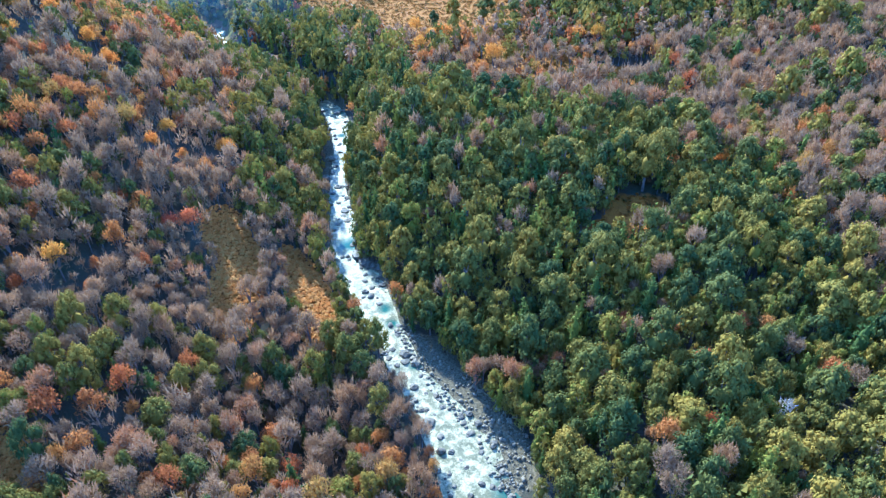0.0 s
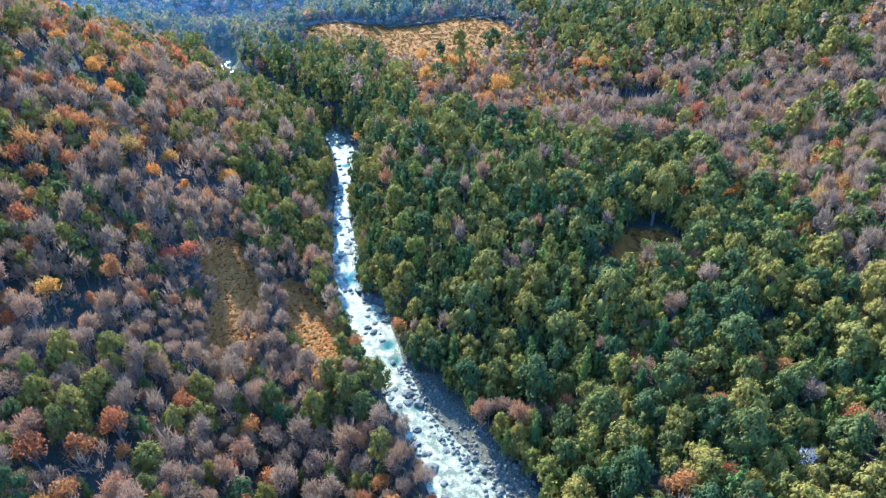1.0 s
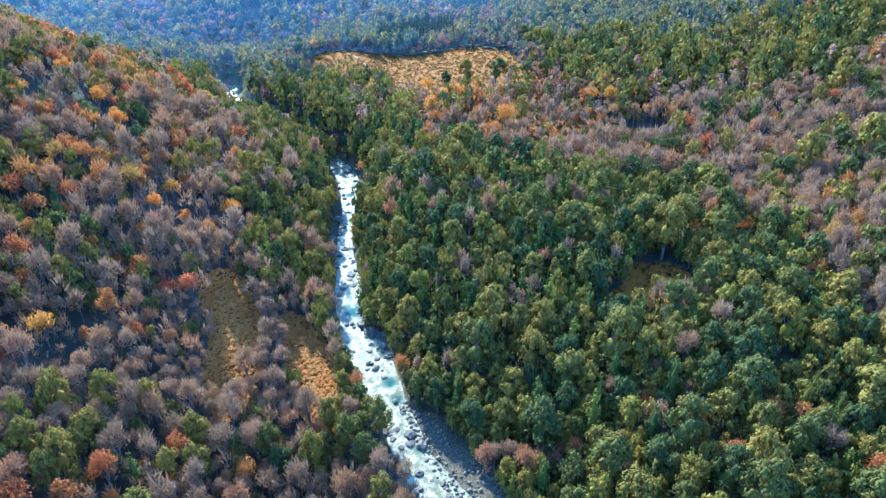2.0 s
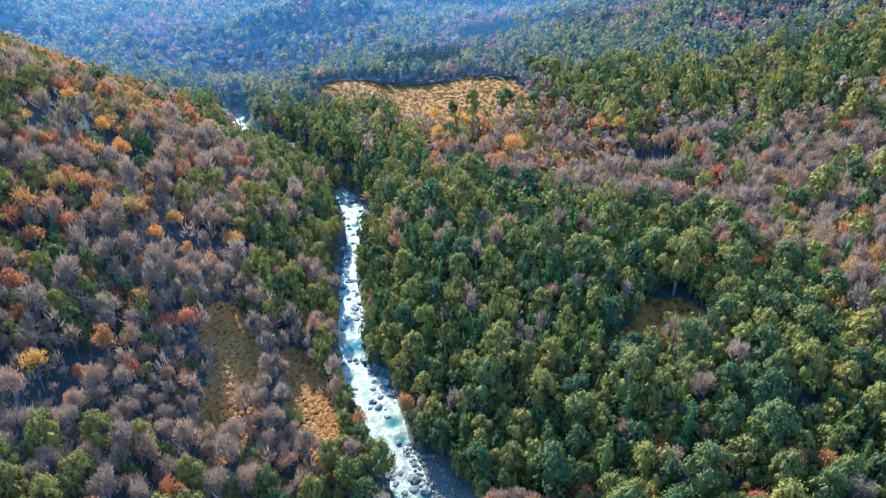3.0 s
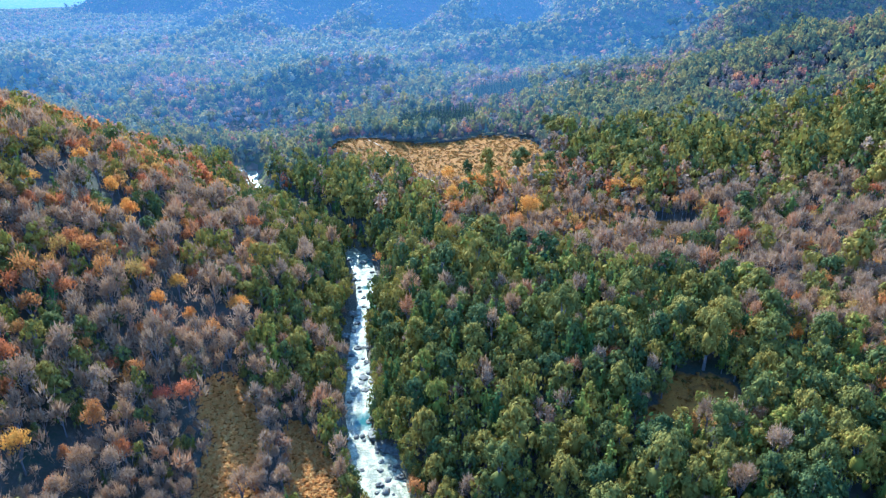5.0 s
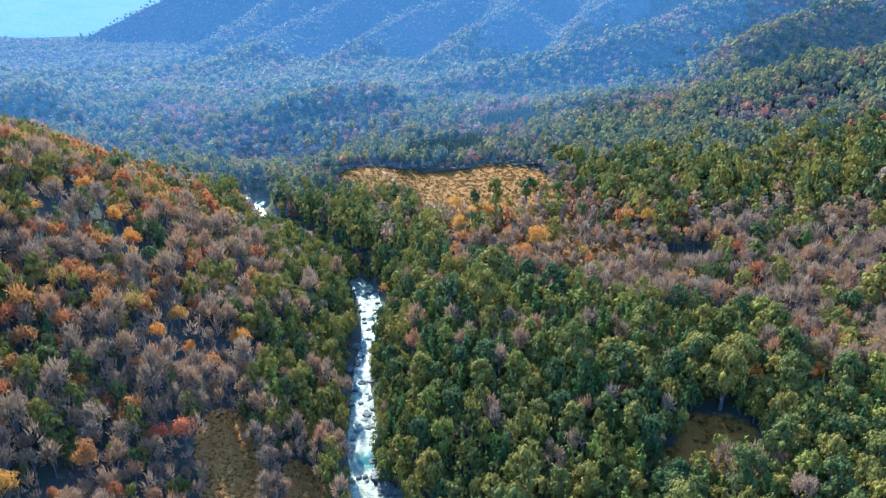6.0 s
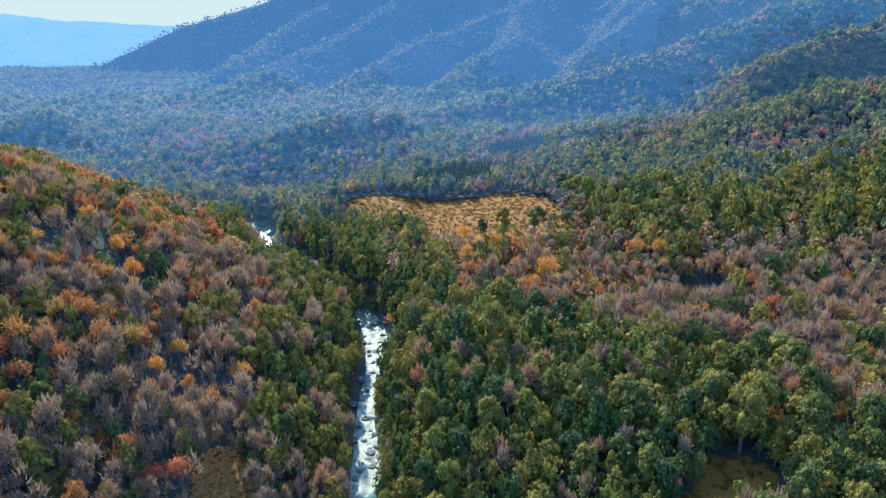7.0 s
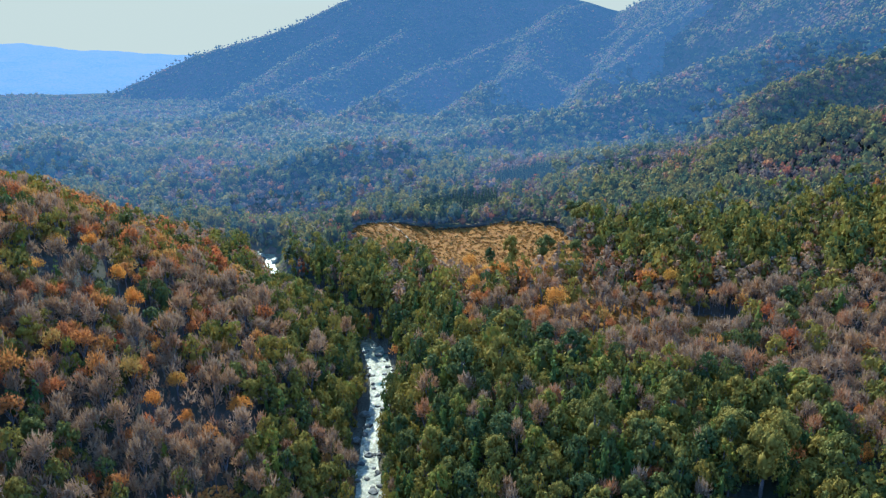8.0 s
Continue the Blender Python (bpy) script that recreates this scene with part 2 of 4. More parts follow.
# crest lines of the hills and mountains beyond: x, y, height; then the fall of the flanks
CRESTS = [
    ([(-1900, 2050, 20), (-1304, 2188, 40), (-980, 2300, 200), (-727, 2342, 267), (-593, 2380, 319), (-475, 2407, 376), (-281, 2489, 468), (-79, 2554, 500), (232, 2544, 431), (535, 2497, 350), (704, 2100, 440), (903, 1612, 439), (1500, 1300, 520)], 0.72),
    ([(-401, 2441, 344), (-450, 2259, 269), (-519, 2069, 210), (-553, 1820, 145), (-563, 1659, 115), (-565, 1509, 95)], 0.62),
    ([(-79, 2534, 388), (-186, 2297, 296), (-261, 2118, 244), (-317, 1908, 185), (-367, 1756, 149), (-420, 1557, 113), (-434, 1312, 74), (-450, 1200, 60)], 0.62),
    ([(317, 2384, 334), (149, 2050, 249), (53, 1954, 219), (-26, 1855, 183), (-112, 1731, 158), (-183, 1584, 120), (-226, 1426, 83), (-258, 1278, 54)], 0.62),
    ([(147, 2030, 242), (132, 1700, 166), (85, 1613, 144), (17, 1495, 115), (-7, 1385, 87), (-50, 1274, 65)], 0.62),
    ([(398, 2473, 374), (298, 2386, 345), (231, 2293, 306), (200, 2146, 250)], 0.6),
    ([(806, 1776, 426), (672, 1832, 364), (508, 1834, 270), (383, 1711, 182), (300, 1627, 148), (256, 1513, 120)], 0.62),
    ([(817, 1313, 296), (729, 1274, 255), (658, 1257, 228), (596, 1244, 212), (533, 1230, 203), (483, 1197, 183), (422, 1179, 165), (358, 1148, 147), (284, 1107, 126), (197, 1066, 106), (104, 1009, 85), (36, 974, 72), (-28, 945, 58)], 0.5),
    ([(780, 1060, 225), (632, 1016, 195), (581, 1013, 170), (524, 1000, 160), (473, 970, 148), (424, 939, 134), (391, 921, 128), (368, 888, 110), (342, 855, 92)], 0.5),
]

# terrace edges that drop steeply towards the river
TERRACES = [
    ([(-268, 766, 22), (-238, 782, 36), (-213, 795, 53), (-188, 807, 61), (-163, 818, 66), (-123, 835, 68), (-83, 861, 64)], 0.75),
    ([(-580, 670, 43), (-514, 713, 54), (-503, 728, 70), (-492, 742, 77), (-475, 766, 77), (-467, 783, 66)], 0.7),
]


def smooth(a, b, x):
    t = np.clip((x - a) / (b - a), 0, 1)
    return t * t * (3 - 2 * t)


def along(line, x, y):
    """For points x, y: distance from a line of places, its side (left is negative) and the place along it, in segments."""
    best, side, where = np.full(x.shape, 1e9), np.ones(x.shape), np.zeros(x.shape)
    for n, ((x0, y0), (x1, y1)) in enumerate(zip(line[:-1, :2], line[1:, :2])):
        dx, dy = x1 - x0, y1 - y0
        t = np.clip(((x - x0) * dx + (y - y0) * dy) / (dx * dx + dy * dy), 0, 1)
        px, py = x - x0 - t * dx, y - y0 - t * dy
        d = np.hypot(px, py)
        near = d < best
        best, where = np.where(near, d, best), np.where(near, n + t, where)
        side = np.where(near, np.where(dx * py - dy * px > 0, -1, 1), side)
    return best, side, where


def ripple(x, y, size, seed=0):
    """Cheap smooth noise in about -1..1."""
    out = 0
    rnd = np.random.RandomState(seed)
    for k in range(7):
        a, p, f = rnd.rand() * 6.283, rnd.rand() * 6.283, (0.6 + 0.9 * rnd.rand()) * 6.283 / size
        out = out + np.sin((x * np.cos(a) + y * np.sin(a)) * f + p + 1.3 * np.sin((x * np.sin(a) - y * np.cos(a)) * f * 0.7 + p * 2))
    return out / 4.0


def river_level(y):
    return 0.010 * (y - 160)


def land(x, y):
    """Height of the ground."""
    x, y = np.asarray(x, float), np.asarray(y, float)
    d, side, where = along(RIVER, x, y)
    bar = 11 * np.exp(-((y - 142) / 30) ** 2)
    bank = np.where(side < 0, smooth(6, 50 - 27 * smooth(380, 430, y), d), smooth(6 - 2 * smooth(380, 410, y) + bar, 36 - 10 * smooth(300, 380, y) - 9 * smooth(385, 420, y) + bar, d))
    deep = np.maximum(y, 20) + 60
    u, v = np.clip(x / deep, -1.1, 1.1), np.clip(np.log(deep), 4.7, 7.1)
    near = np.zeros(x.shape)
    for b, row in zip(DISTANCES, SWELLS):
        for a, amount in zip(BEARINGS, row):
            near += amount * np.exp(-((u - a) / 0.27) ** 2 - ((v - b) / 0.38) ** 2)
    near = river_level(y) + bank * near - 1.6 * (1 - smooth(2, 8, d))
    far = 38 + 0.010 * np.clip(y - 900, 0, 1500) + 4 * ripple(x, y, 300, 3)
    total = np.exp(far / 14)
    for crest, fall in CRESTS:
        line = np.array(crest, float)
        e, s, w = along(line, x, y)
        height = np.interp(w, np.arange(len(line)), line[:, 2])
        spur = np.abs(ripple(x, y, 460, 5)) * 0.36 + np.abs(ripple(x, y, 190, 6)) * 0.09
        total = total + np.exp(np.clip((height - fall * e - spur * np.minimum(e, 260)), -200, 600) / 14)
    far = 14 * np.log(total)
    near = near - 12 * np.exp(-((x + 130) / 26) ** 2 - ((y - 448) / 30) ** 2) * bank
    part_far = smooth(680, 930, np.hypot(x, y))
    total = near * (1 - part_far) + far * part_far + 30 * smooth(0.30, 0.56, x / np.maximum(y, 1)) * np.exp(-((y - 670) / 70) ** 2)
    total = total + 11 * np.exp(-((x + 88) / 42) ** 2 - ((y - 578) / 40) ** 2)
    total = total - 17 * np.exp(-((x + 190) / 75) ** 2 - ((y - 690) / 48) ** 2)
    for crest, fall in TERRACES:
        line = np.array(crest, float)
        e, s, w = along(line, x, y)
        rise = np.interp(w, np.arange(len(line)), line[:, 2]) - fall * e
        total = np.maximum(total, rise) + 2.5 * np.exp(-np.abs(total - rise) / 5)
    return total + 0.5 * ripple(x, y, 37, 7) * smooth(8, 30, d)


FIELD = np.array([(-106, 572), (-98, 590), (-73, 606), (-43, 590), (-16, 588), (12, 580), (27, 592), (49, 572), (68, 548), (74, 505), (94, 472), (65, 466), (48, 454), (14, 455), (-1, 448), (-13, 461), (-30, 491), (-48, 509), (-64, 527), (-82, 535), (-98, 548)], float)
# other open ground: x, y, two radii, turn in degrees
OPENINGS = [(-46, 198, 7.5, 25, 21), (-74, 198, 7.5, 23, 3), (-81, 223, 8.5, 14, 20), (-55, 219, 5, 10, 20), (-108, 95, 10, 15, 0), (-72, 214, 6, 8, 0), (93, 224, 13, 13, 30), (79, 214, 12, 8, 20), (62, 350, 9, 15, 40),
            (121, 362, 17, 9, 20), (84, 368, 14, 7, -30), (130, 376, 12, 8, 0), (62, 406, 14, 15, 0), (135, 326, 4, 14, -30), (248, 335, 14, 9, 0), (-108, 328, 3, 12, 10),
            (-440, 822, 58, 24, 10), (128, 720, 30, 24, 10), (30, 455, 50, 10, -10)]


# open woodland with grass between the trees: x, y, two radii
PARKLAND = [(62, 405, 75, 62), (110, 365, 50, 30), (-15, 455, 40, 30)]
# rows of planted conifers: x, y, half sizes
PLANTATIONS = [(-12, 650, 38, 34), (58, 735, 32, 26)]


def parkland(x, y):
    out = np.zeros(x.shape)
    for cx, cy, a, b in PARKLAND:
        out = np.maximum(out, np.clip(1.7 - 1.4 * np.hypot((x - cx) / a, (y - cy) / b), 0, 1))
    return out


def inside(poly, x, y):
    hit = np.zeros(x.shape, bool)
    for (x0, y0), (x1, y1) in zip(poly, np.roll(poly, -1, 0)):
        cross = ((y0 > y) != (y1 > y)) & (x < (x1 - x0) * (y - y0) / (y1 - y0 + 1e-9) + x0)
        hit ^= cross
    return hit


def openness(x, y):
    """1 on open grass, 0 in the woods."""
    out = np.where(inside(FIELD, x, y), 1.0, 0.0)
    for cx, cy, a, b, turn in OPENINGS:
        c, s = math.cos(radians(turn)), math.sin(radians(turn))
        px, py = (x - cx) * c + (y - cy) * s, -(x - cx) * s + (y - cy) * c
        out = np.maximum(out, np.clip(1.6 - np.hypot(px / a, py / b), 0, 1))
    return out


# ---- building ----


def mesh_of(name, verts, faces, mats, mat_index=None, attrs=None):
    """A mesh from arrays of vertices and of triangles or quads."""
    me = bpy.data.meshes.new(name)
    faces = np.asarray(faces, np.int32)
    k = faces.shape[1]
    me.vertices.add(len(verts))
    me.vertices.foreach_set("co", np.asarray(verts, np.float32).ravel())
    me.loops.add(faces.size)
    me.loops.foreach_set("vertex_index", faces.ravel())
    me.polygons.add(len(faces))
    me.polygons.foreach_set("loop_start", np.arange(len(faces), dtype=np.int32) * k)
    for m in mats:
        me.materials.append(m)
    if mat_index is not None:
        me.polygons.foreach_set("material_index", np.asarray(mat_index, np.int32))
    for key, (domain, values) in (attrs or {}).items():
        me.attributes.new(key, "FLOAT", domain).data.foreach_set("value", np.asarray(values, np.float32))
    me.update(calc_edges=True)
    return me


def part(name, me, parent, label=""):
    ob = new(name, me)
    ob.parent = parent
    return tagged(ob, label)


# the ground: one sheet to the horizon, in rings that widen with distance


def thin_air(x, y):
    """Factor on distance for the emitted haze, which fades away from the sun's bearing."""
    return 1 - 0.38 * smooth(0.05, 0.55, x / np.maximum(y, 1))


def ground_sheet():
    ahead = np.radians(np.linspace(-58, 58, 250))
    behind = np.radians(np.linspace(58, 302, 40))[1:-1]
    az = np.concatenate([ahead, behind])
    rad = np.concatenate([[0.05], np.geomspace(25, 600, 125), np.linspace(612, 2700, 160), np.geomspace(2760, 4900, 14)])
    A, R = np.meshgrid(az, rad)
    x, y = np.sin(A) * R - 5, np.cos(A) * R - 10
    z = land(x, y)
    n, m = len(az), len(rad)
    i, j = np.meshgrid(np.arange(m - 1), np.arange(n), indexing="ij")
    a, b = i * n + j, i * n + (j + 1) % n
    quads = np.stack([a, b, b + n, a + n], -1).reshape(-1, 4)
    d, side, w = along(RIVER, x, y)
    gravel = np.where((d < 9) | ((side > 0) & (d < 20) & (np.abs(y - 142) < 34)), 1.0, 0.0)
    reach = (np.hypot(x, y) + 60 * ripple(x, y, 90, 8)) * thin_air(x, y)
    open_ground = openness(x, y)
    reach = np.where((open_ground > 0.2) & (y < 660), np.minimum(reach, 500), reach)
    # slot by distance: how much haze glow the ground gives off
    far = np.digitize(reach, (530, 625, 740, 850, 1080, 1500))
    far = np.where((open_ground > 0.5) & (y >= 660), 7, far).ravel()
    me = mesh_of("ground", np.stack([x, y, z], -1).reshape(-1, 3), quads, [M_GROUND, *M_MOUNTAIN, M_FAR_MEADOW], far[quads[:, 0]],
                 {"meadow": ("POINT", np.maximum(openness(x, y), 0.62 * parkland(x, y)).ravel()), "gravel": ("POINT", gravel.ravel())})
    me.polygons.foreach_set("use_smooth", np.ones(len(quads), bool))
    return tagged(new("ground", me), "forest floor with leaf litter and dry tan meadows", "ground", kind="structure")


ground_sheet()


# still pools: x, y, radius
POOLS = [(-33.5, 237, 8.5), (-15.5, 192, 4.5), (-12.5, 183, 4), (24, 108, 8), (-4, 160, 3), (-52, 386, 5), (-47, 352, 3.5)]


def water_sheet():
    s = np.linspace(0, len(RIVER) - 1, 420)
    k = np.arange(len(RIVER))
    x, y, half = np.interp(s, k, RIVER[:, 0]), np.interp(s, k, RIVER[:, 1]), np.interp(s, k, RIVER_HALF)
    box = np.ones(7) / 7
    x[3:-3], y[3:-3] = np.convolve(x, box, "valid"), np.convolve(y, box, "valid")
    tx, ty = np.gradient(x), np.gradient(y)
    q = np.hypot(tx, ty)
    side = np.linspace(-1, 1, 13)
    half = half + 0.5 * ripple(x, y, 18, 11) + 0.4
    X = x[:, None] + (ty / q * half)[:, None] * side
    Y = y[:, None] - (tx / q * half)[:, None] * side
    Z = river_level(Y) + 0.12 * ripple(X, Y, 9, 12)
    i, j = np.meshgrid(np.arange(len(s) - 1), np.arange(12), indexing="ij")
    a = i * 13 + j
    calm = np.zeros(X.shape)
    for cx, cy, r in POOLS:
        calm = np.maximum(calm, np.exp(-((X - cx) ** 2 + (Y - cy) ** 2) / (r * r)))
    me = mesh_of("water", np.stack([X, Y, Z], -1).reshape(-1, 3), np.stack([a, a + 1, a + 14, a + 13], -1).reshape(-1, 4), [M_WATER], None, {"calm": ("POINT", calm.ravel())})
    me.polygons.foreach_set("use_smooth", np.ones(len(me.polygons), bool))
    return tagged(new("water", me), "glittering white and teal mountain river", "river", kind="structure")


water_sheet()


def far_ridge():
    crest = np.array([(-4300, 1900, 260), (-3221, 3197, 250), (-2680, 3669, 289), (-2592, 3733, 294), (-2409, 3856, 262), (-2121, 4023, 250), (-1800, 4179, 226), (-1273, 4371, 190), (-300, 4600, 170)], float)
    t = np.linspace(0, 8, 240)
    cx, cy, cz = (np.interp(t, np.arange(9), crest[:, n]) for n in range(3))
    cz = cz + 5 * ripple(cx, cy, 260, 21) + 2 * ripple(cx, cy, 90, 22)
    down = np.linspace(0, 1, 24)
    k = 1 - 0.32 * down[None, :]
    X, Y = cx[:, None] * k, cy[:, None] * k
    Z = cz[:, None] * (1 - down) ** 0.8 + 8 * ripple(X, Y, 300, 23) * down * (1 - down) * 4 + 20 * down
    i, j = np.meshgrid(np.arange(239), np.arange(23), indexing="ij")
    a = i * 24 + j
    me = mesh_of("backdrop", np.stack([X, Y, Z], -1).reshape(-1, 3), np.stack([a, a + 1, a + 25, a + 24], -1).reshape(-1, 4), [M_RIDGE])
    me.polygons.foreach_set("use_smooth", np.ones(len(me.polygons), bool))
    return tagged(new("backdrop", me), "distant mountain ridge, blue haze added as glow", "mountains", kind="structure")


far_ridge()

# ---- tree shapes ----


def blob(rnd, rings=1):
    """A lumpy ball of radius 1: vertices and triangles."""
    if not rings:
        v = np.array([(1, 0, 0), (0, 1, 0), (-1, 0, 0), (0, -1, 0), (0, 0, 1), (0, 0, -1)], float)
        f = np.array([(0, 1, 4), (1, 2, 4), (2, 3, 4), (3, 0, 4), (1, 0, 5), (2, 1, 5), (3, 2, 5), (0, 3, 5)])
        return v * (1.1 + 0.3 * (rnd.rand(6, 1) - 0.5)), f
    bm = bmesh.new()
    bmesh.ops.create_icosphere(bm, subdivisions=rings, radius=1)
    v = np.array([p.co[:] for p in bm.verts])
    f = np.array([[p.index for p in q.verts] for q in bm.faces])
    bm.free()
    return v * (1 + 0.25 * (rnd.rand(len(v), 1) - 0.5)), f


def leaves(rnd, centres, radii, count, size, lift=0.35, mess=0.55, flat=1.0):
    """count small triangles over the outsides of clumps."""
    pick = rnd.choice(len(centres), count, p=radii ** 2 / (radii ** 2).sum())
    way = rnd.normal(size=(count, 3))
    way[:, 2] = np.abs(way[:, 2]) * 1.0 - 0.35
    way /= np.linalg.norm(way, axis=1)[:, None]
    pos = centres[pick] + way * (radii[pick] * (0.75 + 0.4 * rnd.rand(count)))[:, None] * np.array([1, 1, flat])
    nrm = way + np.array([0, 0, lift]) + mess * rnd.normal(size=(count, 3))
    nrm /= np.linalg.norm(nrm, axis=1)[:, None]
    a = np.cross(nrm, rnd.normal(size=(count, 3)))
    a /= np.linalg.norm(a, axis=1)[:, None]
    b = np.cross(nrm, a)
    s = (size * (0.6 + 0.8 * rnd.rand(count)))[:, None]
    v = np.stack([pos + a * s, pos - a * s * 0.5 + b * s * 0.87, pos - a * s * 0.5 - b * s * 0.87], 1).reshape(-1, 3)
    return v, np.arange(3 * count).reshape(-1, 3)


def join(pieces):
    v, f, n = [], [], 0
    for pv, pf in pieces:
        v.append(pv)
        f.append(pf + n)
        n += len(pv)
    return np.concatenate(v), np.concatenate(f)


def stick(p, q, r0, r1, sides=5):
    """A tapered limb from p to q."""
    p, q = np.array(p, float), np.array(q, float)
    d = (q - p) / np.linalg.norm(q - p)
    a = np.cross(d, (0.3, 0.9, 0.2))
    a /= np.linalg.norm(a)
    b = np.cross(d, a)
    t = np.arange(sides) / sides * 2 * np.pi
    ring = np.cos(t)[:, None] * a + np.sin(t)[:, None] * b
    v = np.concatenate([p + ring * r0, q + ring * r1])
    i = np.arange(sides)
    j = (i + 1) % sides
    return v, np.concatenate([np.stack([i, j, j + sides], 1), np.stack([i, j + sides, i + sides], 1)])


# every shape stands at the origin, about 1 wide in radius and as tall as said: crown (v, f), trunk (v, f)
def broad_shape(rnd, count, size, core):
    """Evergreen with a billowing dome of leaf clumps; crown radius 1, height about 2.6."""
    n = 13 + rnd.randint(6)
    th, rr = np.arange(n) * 2.4 + 0.7 * rnd.rand(n), np.sqrt((np.arange(n) + 0.5) / n) * 0.76 * (0.85 + 0.3 * rnd.rand(n))
    tall = 2.32 - 1.15 * rr ** 2 - 0.42 * rnd.rand(n)
    lean = 0.16 * rnd.normal(size=2)
    c = np.stack([np.cos(th) * rr + lean[0], np.sin(th) * rr + lean[1], tall], 1)
    skirt = 5
    th2 = np.arange(skirt) * 1.256 + rnd.rand()
    c = np.concatenate([c, np.stack([np.cos(th2) * 0.55, np.sin(th2) * 0.55, 0.62 + 0.5 * rnd.rand(skirt)], 1)])
    radii = np.concatenate([0.22 + 0.2 * rnd.rand(n), np.full(skirt, 0.4)])
    bits = [leaves(rnd, c, radii, count, size, mess=0.4, flat=0.8)]
    bv, bf = blob(rnd, min(core, 1))
    bits.append((bv * np.array([0.44, 0.44, 0.46]) + np.array([0, 0, 1.0]), bf))
    if core > 1:
        for k in range(n):
            bv, bf = blob(rnd, 0)
            bits.append((bv * radii[k] * 0.66 + c[k], bf))
    trunk = [stick((0, 0, -0.3), (0, 0, 1.5), 0.10, 0.06)] + [stick((0, 0, 0.9), tuple(c[k] * 0.85), 0.05, 0.02, 3) for k in range(3)]
    return join(bits), join(trunk)


def conifer_shape(rnd, count, size, core):
    """Narrow evergreen; radius 1, height about 4.4."""
    n = 14
    k = np.linspace(0, 1, n)
    th = np.arange(n) * 2.4 + rnd.rand()
    rr = 0.62 * (1 - k) ** 0.75 * (0.7 + 0.5 * rnd.rand(n))
    c = np.stack([np.cos(th) * rr, np.sin(th) * rr, 0.8 + 3.3 * k], 1)
    radii = 0.16 + 0.34 * (1 - k)
    bits = [leaves(rnd, c, radii, count, size, lift=0.15)]
    bv, bf = blob(rnd, core)
    bv = bv * np.array([0.5, 0.5, 1.5])
    bv[:, :2] *= (1 - 0.55 * (bv[:, 2:3] / 1.5 * 0.5 + 0.5))
    bits.append((bv + np.array([0, 0, 2.0]), bf))
    return join(bits), join([stick((0, 0, -0.3), (0, 0, 3.0), 0.09, 0.03)])


def bare_shape(rnd, count, size, core):
    """Leafless crown: a haze of twigs that fan up and out; radius 1, height about 2.7."""
    n = 16
    th, rr = rnd.rand(n) * 6.283, np.sqrt(rnd.rand(n)) * 0.66
    c = np.stack([np.cos(th) * rr, np.sin(th) * rr, 2.3 - 1.0 * rr ** 1.6 - 0.4 * rnd.rand(n)], 1)
    radii = 0.28 + 0.14 * rnd.rand(n)
    pick = rnd.choice(n, count)
    way = rnd.normal(size=(count, 3))
    way /= np.linalg.norm(way, axis=1)[:, None]
    root = c[pick] + way * (radii[pick] * rnd.rand(count) ** 0.4)[:, None]
    out = root - np.array([0, 0, 0.9])
    out /= np.linalg.norm(out, axis=1)[:, None]
    face = out + way * 0.6 + np.array([0, 0, 0.4]) + 0.5 * rnd.normal(size=(count, 3))
    out = out + 0.55 * rnd.normal(size=(count, 3))
    out /= np.linalg.norm(out, axis=1)[:, None]
    a = np.cross(out, face)
    a /= np.linalg.norm(a, axis=1)[:, None]
    length = (size * (1.5 + 1.6 * rnd.rand(count)))[:, None]
    wide = (size * (0.19 + 0.17 * rnd.rand(count)))[:, None]
    v = np.stack([root - a * wide, root + a * wide, root + out * length], 1).reshape(-1, 3)
    f = np.arange(3 * count).reshape(-1, 3)
    limbs = [stick((0, 0, -0.3), (0, 0, 1.1), 0.07, 0.05)] + [stick((0, 0, 0.7), tuple(c[k]), 0.04, 0.012, 3) for k in range(5)]
    return (v, f), join(limbs)


def autumn_shape(rnd, count, size, core):
    """Thinning crown of coloured leaves among twigs."""
    (v, f), trunk = bare_shape(rnd, count // 2, size, core)
    n = 11
    th, rr = rnd.rand(n) * 6.283, np.sqrt(rnd.rand(n)) * 0.66
    c = np.stack([np.cos(th) * rr, np.sin(th) * rr, 2.2 - 0.9 * rr ** 1.5 - 0.4 * rnd.rand(n)], 1)
    lv = leaves(rnd, c, 0.28 + 0.16 * rnd.rand(n), count - count // 2, size * 0.8)
    return join([(v, f), lv]), trunk


def clump_shape(rnd, count, size, core):
    """A crown far off: leaf sprays over a few lobes; radius about 1, height about 2.4."""
    c = np.array([(0, 0, 1.75), (0.42, 0.1, 1.35), (-0.32, 0.36, 1.3), (-0.2, -0.42, 1.2), (0.25, -0.4, 1.5)]) + 0.12 * rnd.normal(size=(5, 3))
    bv, bf = blob(rnd, core)
    bits = [leaves(rnd, c, 0.42 + 0.14 * rnd.rand(5), count, size, mess=0.35), (bv * np.array([0.55, 0.55, 0.62]) + np.array([0, 0, 1.2]), bf)]
    return join(bits), stick((0, 0, -0.3), (0, 0, 0.9), 0.08, 0.06, 3)


